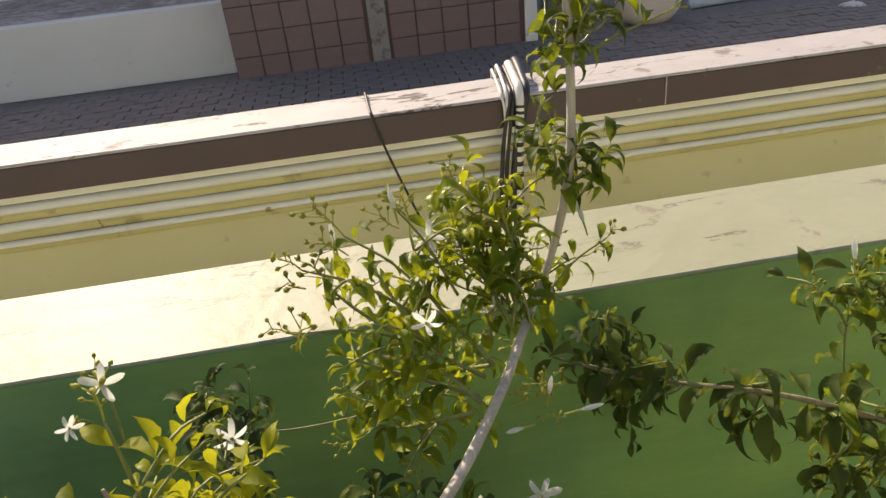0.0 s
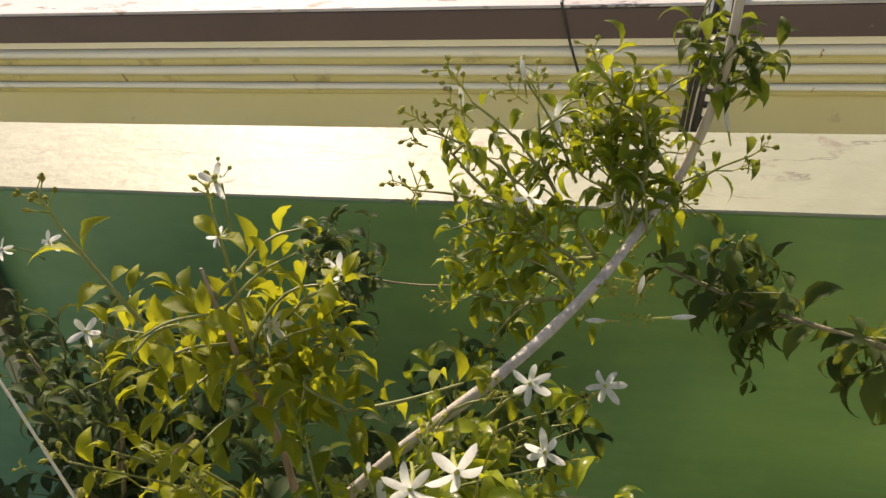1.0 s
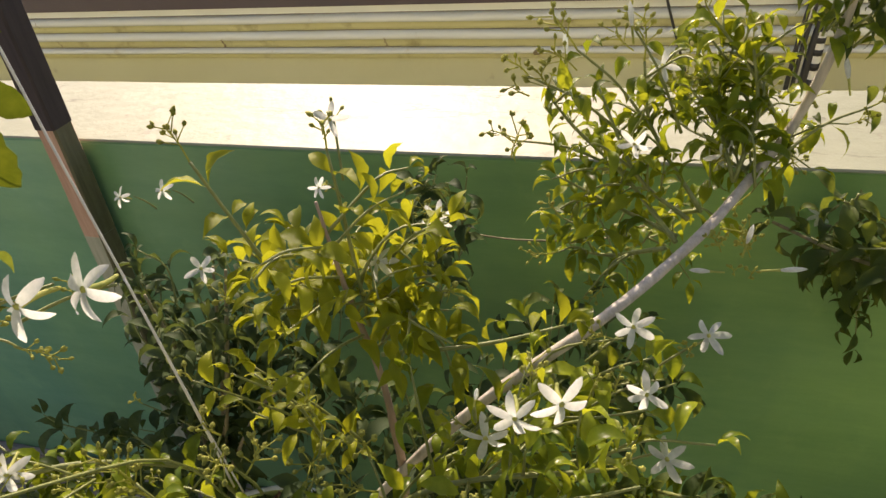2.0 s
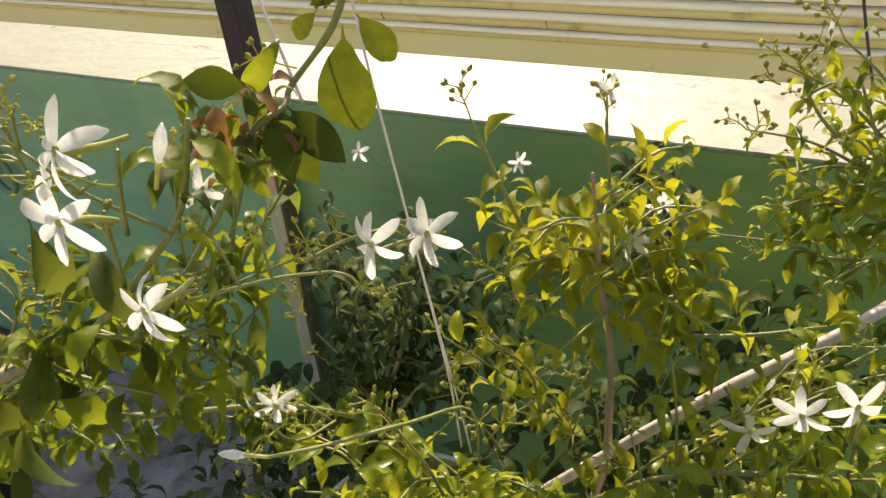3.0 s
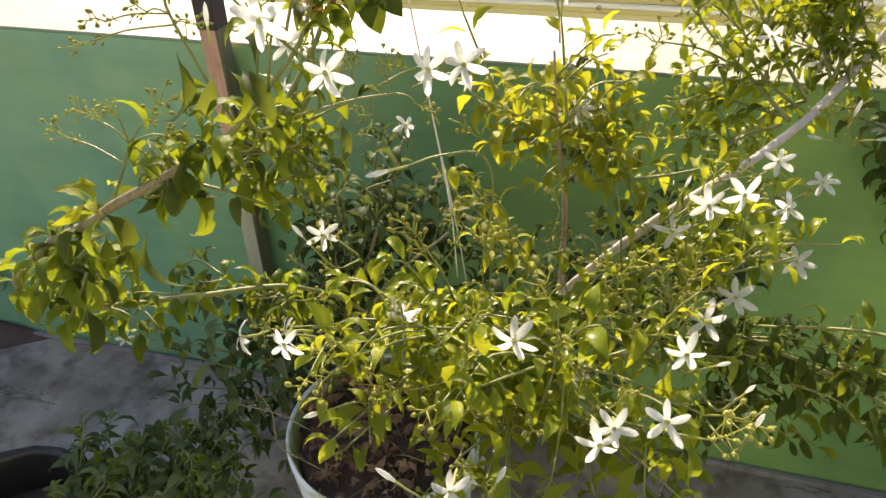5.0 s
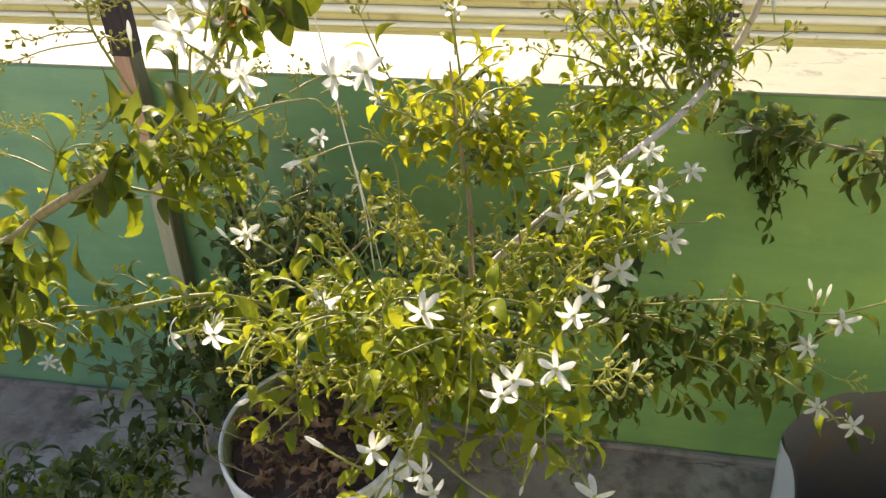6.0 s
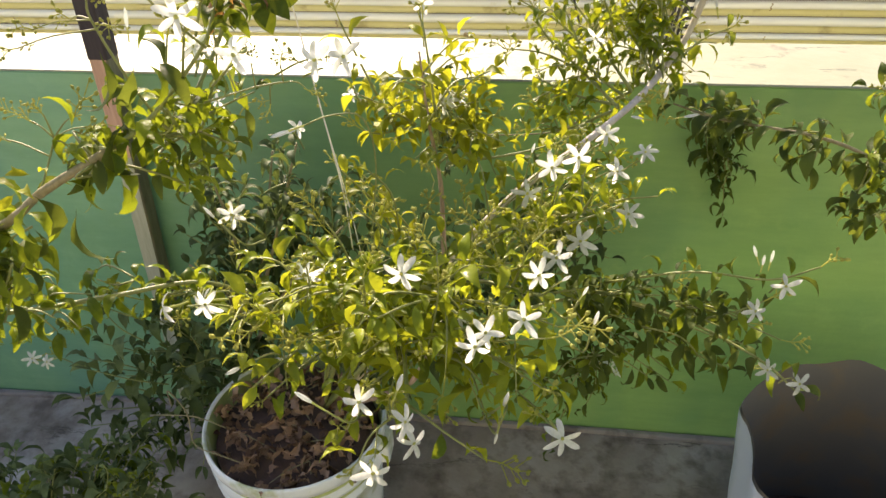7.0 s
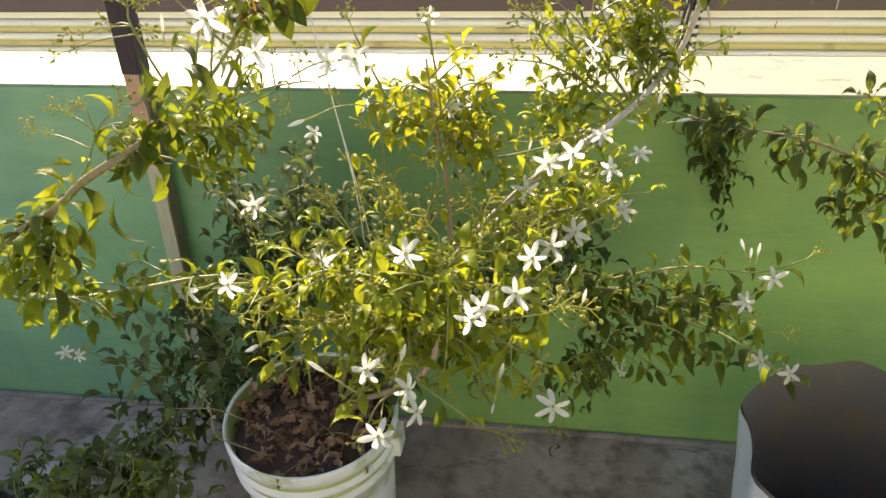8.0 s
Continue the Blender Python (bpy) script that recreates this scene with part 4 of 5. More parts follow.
for p, d, size in (((0.029, -0.69, 0.941), (0.3, -0.2, 0.9), 0.55), ((0.043, -0.69, 0.904), (0.15, -0.1, 1), 0.75), ((-0.129, -0.76, 0.872), (0.3, 0, 1), 0.9), ((-0.189, -0.77, 0.865), (-0.9, -0.1, 0.9), 0.85), ((-0.035, -0.74, 0.84), (0.2, 0, 1), 0.85),
                   ((-0.285, -0.70, 0.849), (-0.9, 0, -0.6), 0.95), ((-0.334, -0.60, 0.943), (-0.6, 0, 0.8), 0.7), ((-0.035, -0.745, 0.835), (-0.2, -0.1, -1), 0.6), ((-0.02, -0.50, 0.98), (0.2, -0.2, 0.9), 0.6), ((0.010, -0.66, 0.935), (0.4, -0.3, 0.6), 0.6)):
    jas.bud_at(p, d, size)
    jas.branch([p, Vector(p) - Vector(d).normalized() * 0.025 + Vector((0, 0.01, -0.01)), Vector(p) + Vector((0.02 if p[0] < -0.15 else -0.02, 0.05, -0.05))], 0.0010, 0.0013, None, "flower_stalk", 3, 4, 0)
for k in range(15):
    root = Vector((random.uniform(-0.26, 0.02), random.uniform(-0.68, -0.52), 0.88))
    tip = root + Vector((random.uniform(-0.03, 0.03), random.uniform(-0.02, 0.03), random.uniform(0.03, 0.09)))
    c = jas.branch([root, root.lerp(tip, 0.5) + Vector((0.004, 0, 0)), tip], 0.0013, 0.0009, None, "flower_stalk", 3, 4, 0)
    for q in (0.6, 1.0):
        jas.buds_at(root.lerp(tip, q), Vector((random.uniform(-0.8, 0.8), random.uniform(-0.8, 0.4), 1)), 0.9)
jas.items = [(s, m, "broad" if random.random() < 0.28 else k) for s, m, k in jas.items]
jas.finish()

# the upright yellow-green shoot behind it, on an old brown stem
young = Plant("jasmine_shoot", BASE, "yellow-green young jasmine shoot on a brown woody stem", "young")
c = young.branch([BASE, (-0.19, -0.39, 0.52), (-0.134, -0.41, 0.72), (-0.129, -0.41, 0.83), (-0.131, -0.41, 0.904), (-0.143, -0.41, 0.985), (-0.150, -0.41, 1.066)], 0.0058, 0.0012, M_OLDSTEM, "woody_stem", 5, 8, 0.25)
top = (-0.13, -0.42, 0.93)
young.shoots(c, 12, 0.085, 0.036, 0.024, (0, 0.15, 0.1), 0.68, 0.2, 0.5)
young.fill((-0.17, -0.40, 0.97), (-0.205, -0.42, 0.99), (0.05, 0.06, 0.045), 7, 0.036, 0.024, buds=0.2, reach=0.06, droop=0.6)
young.fill((-0.11, -0.40, 0.95), (-0.075, -0.41, 0.95), (0.045, 0.06, 0.04), 6, 0.036, 0.024, buds=0.2, reach=0.06, droop=0.6)
young.fill((-0.14, -0.39, 0.97), (-0.14, -0.38, 1.01), (0.10, 0.07, 0.04), 8, 0.036, 0.022, buds=0.15, reach=0.045, droop=0.6)
young.fill((-0.17, -0.42, 0.8), (-0.24, -0.47, 0.93), (0.035, 0.05, 0.06), 5, 0.031, 0.030, buds=0.5)
c = young.branch([(-0.18, -0.42, 0.97), (-0.215, -0.42, 1.05), (-0.235, -0.42, 1.10)], 0.002, 0.001)
young.leafy(c, 0.036, 0.029, 0.1, buds=1)
c = young.branch([(-0.13, -0.41, 0.95), (-0.142, -0.39, 1.04), (-0.15, -0.378, 1.09)], 0.002, 0.001)
young.leafy(c, 0.036, 0.033, 0.2, buds=1)
c = young.branch([(-0.12, -0.42, 0.93), (-0.04, -0.40, 0.935), (0.02, -0.38, 0.945)], 0.0022, 0.001)
young.leafy(c, 0.036, 0.026, 0.2, buds=0)
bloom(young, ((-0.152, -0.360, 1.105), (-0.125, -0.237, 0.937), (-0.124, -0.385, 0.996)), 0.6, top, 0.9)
young.finish()

# the long bare cane and what it carries at its top
cane = Plant("jasmine_cane", (-0.35, -0.33, 0.37), "long grey jasmine cane with dense leafy side shoots", "mid")
CANE = [(-0.35, -0.33, 0.37), (-0.16, -0.41, 0.72), (-0.048, -0.40, 0.865), (0.047, -0.34, 0.922), (0.116, -0.24, 0.934), (0.163, -0.155, 0.947), (0.203, -0.105, 0.987), (0.225, -0.10, 1.069), (0.230, -0.10, 1.145), (0.227, -0.10, 1.25), (0.222, -0.105, 1.36)]
cane.branch(CANE, 0.0052, 0.0040, M_BARK, "cane", 6, 8, 0.12)
knot = (0.13, -0.16, 0.93)
for pts in (((0.10, -0.24, 0.93), (0.05, -0.18, 0.96), (0.0, -0.16, 1.0), (-0.02, -0.165, 1.03)), ((0.12, -0.20, 0.94), (0.07, -0.15, 1.0), (0.06, -0.14, 1.06)),
            ((0.10, -0.23, 0.93), (0.04, -0.17, 0.92), (-0.02, -0.15, 0.94)), ((0.15, -0.155, 0.945), (0.13, -0.10, 1.0), (0.14, -0.08, 1.05)),
            ((0.09, -0.25, 0.93), (0.04, -0.20, 0.88), (0.0, -0.17, 0.86)), ((0.12, -0.20, 0.94), (0.09, -0.14, 0.89), (0.07, -0.12, 0.84)), ((0.11, -0.21, 0.935), (0.06, -0.19, 0.97), (0.02, -0.15, 1.04)),
            ((0.15, -0.155, 0.945), (0.165, -0.12, 1.0), (0.155, -0.10, 1.06)), ((0.187, -0.105, 0.985), (0.16, -0.10, 1.03), (0.12, -0.09, 1.08)), ((0.16, -0.14, 0.95), (0.20, -0.09, 0.96), (0.21, -0.07, 0.93))):
    c = cane.branch(pts, 0.0024, 0.0012)
    cane.leafy(c, 0.036, 0.022, 0.2, buds=0.5)
    cane.shoots(c, 6, 0.055, 0.036, 0.021, (0.05, 0.35, 0.1), 0.25, 0.2)
cane.branch([(-0.157, -0.10, 0.824), (-0.10, -0.10, 0.817), (-0.044, -0.10, 0.818), (0.024, -0.10, 0.827), (0.07, -0.13, 0.87)], 0.0011, 0.0014, M_TWIG, "bare_twig", 5, 5, 0.1)
cane.leaf = "broad"
cane.fill((0.16, -0.16, 0.95), (0.135, -0.085, 0.99), (0.05, 0.04, 0.08), 12, 0.044, 0.026, buds=0.05, reach=0.07, hollow=0.1, droop=0.6)
cane.fill((0.22, -0.1, 1.06), (0.228, -0.08, 1.11), (0.055, 0.045, 0.08), 10, 0.043, 0.024, buds=0.25, reach=0.06, hollow=0.2)
cane.fill((0.225, -0.1, 1.20), (0.236, -0.08, 1.235), (0.06, 0.045, 0.06), 9, 0.042, 0.024, buds=0.4, reach=0.06, hollow=0.2)
c = cane.branch([(0.228, -0.10, 1.19), (0.262, -0.12, 1.215), (0.300, -0.14, 1.235)], 0.002, 0.001)
cane.leafy(c, 0.037, 0.026, 0.2, buds=1)
for tip in ((-0.043, -0.164, 1.055), (-0.065, -0.16, 0.985), (0.0, -0.15, 1.075), (0.05, -0.14, 1.09), (0.265, -0.10, 1.0)):
    t = Vector(tip)
    c = cane.branch([Vector(knot).lerp(t, 0.4), Vector(knot).lerp(t, 0.7) + Vector((0, 0, 0.01)), t], 0.0018, 0.001)
    cane.leafy(c, 0.033, 0.032, 0.1, buds=1)
    cane.buds_at(t - Vector((0, 0, 0.02)), (random.uniform(-1, 1), -0.3, 0.8))
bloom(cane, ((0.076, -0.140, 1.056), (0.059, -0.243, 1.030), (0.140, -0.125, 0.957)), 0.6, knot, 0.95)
for k in range(7):
    cane.buds_at(Vector((0.150, -0.270, 0.935)) + Vector([random.uniform(-0.014, 0.014) for _ in range(3)]), (random.uniform(-0.6, 0.6), -0.3, 0.9), 0.8)
for p, d in (((0.152, -0.275, 0.945), (0.1, -0.1, 1)), ((0.168, -0.272, 0.930), (0.9, -0.2, 0.3)), ((0.140, -0.278, 0.930), (-0.7, -0.4, 0.3))):
    cane.bud_at(p, d, 0.9)
for p in ((0.05, -0.15, 1.08), (-0.01, -0.14, 1.05), (0.24, -0.12, 1.02)):
    cane.bud_at(p, (random.uniform(-0.3, 0.3), -0.1, 1))
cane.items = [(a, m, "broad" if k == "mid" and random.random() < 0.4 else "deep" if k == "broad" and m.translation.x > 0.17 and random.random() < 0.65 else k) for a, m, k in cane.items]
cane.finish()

# the darker runner along the wall
run = Plant("jasmine_runner", (0.92, -0.20, 0.0), "dark green jasmine runner trailing along the parapet", "deep")
c = run.branch([(0.92, -0.20, 0.0), (0.88, -0.24, 0.45), (0.70, -0.27, 0.76), (0.55, -0.28, 0.82), (0.460, -0.285, 0.872), (0.400, -0.28, 0.900), (0.350, -0.26, 0.908), (0.300, -0.235, 0.906), (0.249, -0.20, 0.900), (0.19, -0.16, 0.905)], 0.0042, 0.0016, M_TWIG, "stem")
run.leafy(c, 0.050, 0.024, 0.50, buds=0, droop=1.0)
run.fill((0.30, -0.23, 0.90), (0.250, -0.20, 0.895), (0.05, 0.03, 0.025), 5, 0.050, 0.026, reach=0.06, droop=0.9, buds=0)
run.fill((0.36, -0.26, 0.90), (0.335, -0.26, 0.890), (0.05, 0.04, 0.025), 4, 0.052, 0.028, reach=0.06, droop=1.1, buds=0)
run.fill((0.43, -0.28, 0.88), (0.42, -0.29, 0.865), (0.05, 0.04, 0.035), 6, 0.050, 0.028, reach=0.06, droop=0.9, buds=0.1)
run.fill((0.50, -0.29, 0.84), (0.45, -0.30, 0.810), (0.05, 0.04, 0.04), 5, 0.046, 0.028, reach=0.08, droop=1.0, buds=0.1)
run.fill((0.54, -0.28, 0.82), (0.54, -0.29, 0.80), (0.06, 0.04, 0.05), 6, 0.048, 0.028, reach=0.08, droop=0.9, buds=0.1)
for pts in (((0.53, -0.25, 0.83), (0.526, -0.18, 0.80), (0.521, -0.16, 0.880), (0.532, -0.16, 0.93), (0.538, -0.16, 0.945)), ((0.521, -0.16, 0.88), (0.505, -0.16, 0.905), (0.492, -0.16, 0.915)), ((0.523, -0.16, 0.89), (0.545, -0.16, 0.905), (0.56, -0.16, 0.91)),
            ((0.56, -0.20, 0.82), (0.575, -0.17, 0.86), (0.58, -0.16, 0.91))):
    cu = run.branch(pts, 0.0016, 0.0009)
    run.leafy(cu, 0.044, 0.026, 0.3, buds=1, droop=0.6)
    run.shoots(cu, 3, 0.045, 0.040, 0.024, (0, 0, 0.1), 0.2, 0.3)
run.bud_at((0.518, -0.16, 0.945), (-0.2, 0, 1), 1.2)
run.fill((0.27, -0.06, 0.88), (0.30, -0.045, 0.80), (0.040, 0.025, 0.06), 9, 0.043, 0.024, reach=0.08, droop=0.9, buds=0)
run.fill((0.30, -0.04, 0.78), (0.335, -0.03, 0.69), (0.035, 0.02, 0.06), 7, 0.038, 0.024, reach=0.09, droop=0.9, buds=0)
run.items = [(a, m, "broad" if m.translation.x > 0.44 and random.random() < 0.45 else k) for a, m, k in run.items]
bloom(run, ((0.263, -0.022, 0.826),), 0.5, None, 0.8)
run.finish()

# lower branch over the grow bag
low = Plant("jasmine_branch", (-0.34, -0.31, 0.37), "jasmine branch reaching over the grow bag, shade in its leaf colour", "deep")
c = low.branch([(-0.34, -0.31, 0.37), (-0.10, -0.36, 0.60), (0.06, -0.33, 0.66), (0.20, -0.36, 0.66), (0.30, -0.44, 0.66), (0.34, -0.48, 0.645)], 0.004, 0.0011, M_STEM, "stem")
low.leafy(c, 0.051, 0.030, 0.45, buds=0)
low.fill((0.02, -0.30, 0.76), (0.06, -0.25, 0.78), (0.12, 0.06, 0.08), 10, 0.049, 0.031, droop=0.8, buds=0.05)
low.fill((0.05, -0.35, 0.68), (0.22, -0.34, 0.60), (0.14, 0.07, 0.09), 14, 0.053, 0.030, droop=0.9, buds=0.05)
low.fill((0.05, -0.35, 0.68), (0.13, -0.33, 0.69), (0.10, 0.06, 0.05), 6, 0.048, 0.028, droop=0.7, buds=0.15)
c = low.branch([(0.10, -0.34, 0.70), (0.20, -0.40, 0.77), (0.28, -0.45, 0.80), (0.33, -0.46, 0.83)], 0.002, 0.001)
low.leafy(c, 0.044, 0.032, 0.2, buds=1)
low.fill((0.2, -0.40, 0.70), (0.285, -0.45, 0.73), (0.05, 0.04, 0.06), 5, 0.044, 0.028, buds=0.3)
low.fill((0.1, -0.33, 0.55), (0.06, -0.32, 0.42), (0.10, 0.05, 0.13), 11, 0.041, 0.030, droop=0.9, buds=0.0)
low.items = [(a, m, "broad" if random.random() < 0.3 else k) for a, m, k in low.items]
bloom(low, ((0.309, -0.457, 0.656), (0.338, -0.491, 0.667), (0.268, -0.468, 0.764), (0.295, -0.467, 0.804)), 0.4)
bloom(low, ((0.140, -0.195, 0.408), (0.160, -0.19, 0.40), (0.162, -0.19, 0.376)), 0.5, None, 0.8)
for p, d in (((0.270, -0.465, 0.824), (0, 0, 1)), ((0.258, -0.465, 0.832), (-0.4, 0, 0.9)), ((0.264, -0.46, 0.818), (-0.1, -0.2, 1))):
    low.bud_at(p, d, 0.75)
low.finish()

# the large-leaved branch that arches over the terrace
arch = Plant("jasmine_arch", (-0.42, -0.33, 0.37), "arching woody jasmine branch with large folded leaves", "broad")
c = arch.branch([(-0.42, -0.33, 0.37), (-0.40, -0.37, 0.62), (-0.455, -0.45, 0.745), (-0.55, -0.51, 0.765), (-0.633, -0.559, 0.774), (-0.68, -0.60, 0.80), (-0.67, -0.64, 0.87), (-0.60, -0.635, 0.93)], 0.0026, 0.0046, M_STEM, "stem")
arch.leafy(c, 0.048, 0.026, 0.30, buds=0, droop=0.9)
arch.fill((-0.66, -0.58, 0.80), (-0.62, -0.57, 0.79), (0.07, 0.05, 0.05), 8, 0.047, 0.030, reach=0.05, droop=1.0, buds=0)
w = arch.branch([(-0.60, -0.635, 0.93), (-0.528, -0.645, 0.972), (-0.449, -0.690, 1.030), (-0.375, -0.685, 1.072)], 0.0050, 0.0034, M_TWIG, "woody_branch", 6, 8, 0.2)
u = arch.branch([w[-1], (-0.345, -0.67, 1.090), (-0.318, -0.65, 1.118), (-0.288, -0.637, 1.155), (-0.272, -0.63, 1.20)], 0.0026, 0.0012, M_STEM, "stem")
arch.leafy(u, 0.040, 0.020, 0.0, buds=0, droop=0.9)
arch.fill((-0.36, -0.67, 1.08), (-0.320, -0.64, 1.075), (0.055, 0.04, 0.05), 7, 0.038, 0.026, reach=0.05, droop=0.9, buds=0.1)
arch.leafy(w, 0.045, 0.050, 0.02, buds=0, droop=0.9)
arch.fill((-0.5, -0.66, 0.99), (-0.60, -0.64, 0.88), (0.07, 0.05, 0.06), 11, 0.052, 0.032, reach=0.07, droop=1.0, buds=0)
arch.fill((-0.40, -0.68, 1.06), (-0.37, -0.66, 1.07), (0.07, 0.05, 0.06), 5, 0.042, 0.030, reach=0.07, droop=0.8, buds=0.0)
arch.fill((-0.36, -0.64, 1.04), (-0.31, -0.61, 1.06), (0.06, 0.05, 0.05), 6, 0.041, 0.030, reach=0.09, droop=0.8, buds=0.2)
arch.fill((-0.34, -0.60, 1.05), (-0.31, -0.58, 1.12), (0.05, 0.05, 0.05), 4, 0.045, 0.030, reach=0.09, droop=0.6, buds=0.3)
# single large leaves that hang and arch from the branch: foot and tip of each blade
for p, q, kind in (((-0.413, -0.70, 1.022), (-0.401, -0.705, 0.962), "broad"), ((-0.450, -0.70, 1.035), (-0.446, -0.705, 0.978), "deep"), ((-0.353, -0.68, 1.099), (-0.366, -0.69, 1.038), "thick"),
                   ((-0.372, -0.66, 1.150), (-0.385, -0.67, 1.093), "deep"), ((-0.335, -0.66, 1.142), (-0.320, -0.68, 1.100), "broad"), ((-0.325, -0.66, 1.142), (-0.292, -0.68, 1.105), "broad"),
                   ((-0.345, -0.66, 1.138), (-0.366, -0.67, 1.094), "broad"), ((-0.283, -0.64, 1.127), (-0.282, -0.65, 1.100), "deep"), ((-0.271, -0.63, 1.092), (-0.267, -0.64, 1.060), "deep"),
                   ((-0.340, -0.66, 1.057), (-0.337, -0.67, 1.018), "broad"), ((-0.383, -0.67, 1.034), (-0.388, -0.68, 0.992), "broad"), ((-0.308, -0.65, 1.071), (-0.288, -0.66, 1.048), "deep"),
                   ((-0.393, -0.68, 1.070), (-0.418, -0.69, 1.018), "deep"), ((-0.619, -0.62, 0.940), (-0.635, -0.63, 0.860), "deep"), ((-0.553, -0.63, 0.937), (-0.594, -0.64, 0.884), "deep"),
                   ((-0.527, -0.63, 0.951), (-0.528, -0.64, 0.908), "deep"),
                   ((-0.363, -0.645, 1.114), (-0.389, -0.65, 1.090), "deep"), ((-0.363, -0.645, 1.116), (-0.390, -0.65, 1.108), "broad"), ((-0.362, -0.645, 1.113), (-0.381, -0.65, 1.094), "broad"),
                   ((-0.362, -0.645, 1.112), (-0.374, -0.65, 1.076), "deep"), ((-0.361, -0.645, 1.112), (-0.362, -0.65, 1.080), "broad"), ((-0.452, -0.69, 1.048), (-0.470, -0.70, 1.042), "young"),
                   ((-0.445, -0.69, 1.050), (-0.428, -0.70, 1.046), "young"), ((-0.455, -0.69, 1.050), (-0.465, -0.70, 1.056), "young"), ((-0.470, -0.69, 1.030), (-0.498, -0.70, 1.030), "young"), ((-0.462, -0.69, 1.034), (-0.440, -0.71, 1.026), "young"), ((-0.475, -0.69, 1.028), (-0.490, -0.71, 1.012), "young")):
    p, q = Vector(p), Vector(q)
    arch.leaf_at(p, q - p + Vector((0, 0, 0.010)), (q - p).length, "broad" if kind == "thick" else kind, Vector((random.choice((-1, 1)) * random.uniform(0.4, 1.2), random.uniform(-0.7, 0.7), 0.6)))


def spray(plant, pts, tips, r=0.0013, size=0.95):
    """A forked flower stalk: a stem whose side stalks end in clusters of green buds."""
    c = plant.branch(pts, r, r * 0.7)
    for tip in tips:
        q = Vector(tip)
        near = min(c, key=lambda v: (v - q).length + 0.15 * max(0.0, v.z - q.z + 0.006))
        plant.branch([near, near.lerp(q, 0.55) + Vector((0, 0, 0.003)), q], r * 0.7, r * 0.5, None, "flower_stalk", 3, 4, 0)
        for k in range(2):
            plant.buds_at(near.lerp(q, 0.78 + 0.2 * k), q - near + Vector((random.uniform(-0.5, 0.5), random.uniform(-0.5, 0.2), random.uniform(-0.1, 0.5))) * 0.03, size * (0.6 + 0.2 * k))


spray(arch, [(-0.347, -0.645, 1.084), (-0.365, -0.645, 1.123), (-0.381, -0.645, 1.170), (-0.380, -0.645, 1.187)],
      ((-0.397, -0.645, 1.193), (-0.376, -0.645, 1.193), (-0.355, -0.645, 1.194), (-0.366, -0.645, 1.165), (-0.399, -0.645, 1.170), (-0.437, -0.645, 1.161), (-0.454, -0.648, 1.146)))
spray(arch, [(-0.455, -0.685, 1.026), (-0.455, -0.66, 1.045), (-0.449, -0.650, 1.064)],
      ((-0.451, -0.65, 1.087), (-0.421, -0.65, 1.087), (-0.413, -0.65, 1.076), (-0.468, -0.65, 1.081), (-0.504, -0.65, 1.062), (-0.435, -0.655, 1.060)))
spray(arch, [(-0.300, -0.645, 1.10), (-0.262, -0.620, 1.105), (-0.235, -0.605, 1.105)],
      ((-0.283, -0.63, 1.135), (-0.262, -0.62, 1.128), (-0.240, -0.61, 1.122), (-0.222, -0.60, 1.095), (-0.255, -0.61, 1.085)), 0.0012, 0.8)
spray(arch, [(-0.285, -0.65, 1.15), (-0.300, -0.67, 1.18), (-0.315, -0.68, 1.205)], ((-0.325, -0.69, 1.222), (-0.305, -0.68, 1.225), (-0.335, -0.68, 1.20)), 0.0012, 0.8)
arch.fill((-0.46, -0.46, 0.74), (-0.52, -0.49, 0.755), (0.11, 0.03, 0.035), 9, 0.042, 0.028, reach=0.05, droop=0.8, buds=0.2)
# big hanging leaves beside the string
arch.branch([(-0.205, -0.548, 1.36), (-0.217, -0.55, 1.261), (-0.229, -0.552, 1.238), (-0.242, -0.556, 1.214), (-0.270, -0.560, 1.185), (-0.269, -0.570, 1.178), (-0.276, -0.585, 1.174), (-0.289, -0.590, 1.159), (-0.300, -0.600, 1.133), (-0.318, -0.635, 1.095)], 0.0019, 0.0017, M_STEM, "hanging_stem", 5, 6, 0.2)
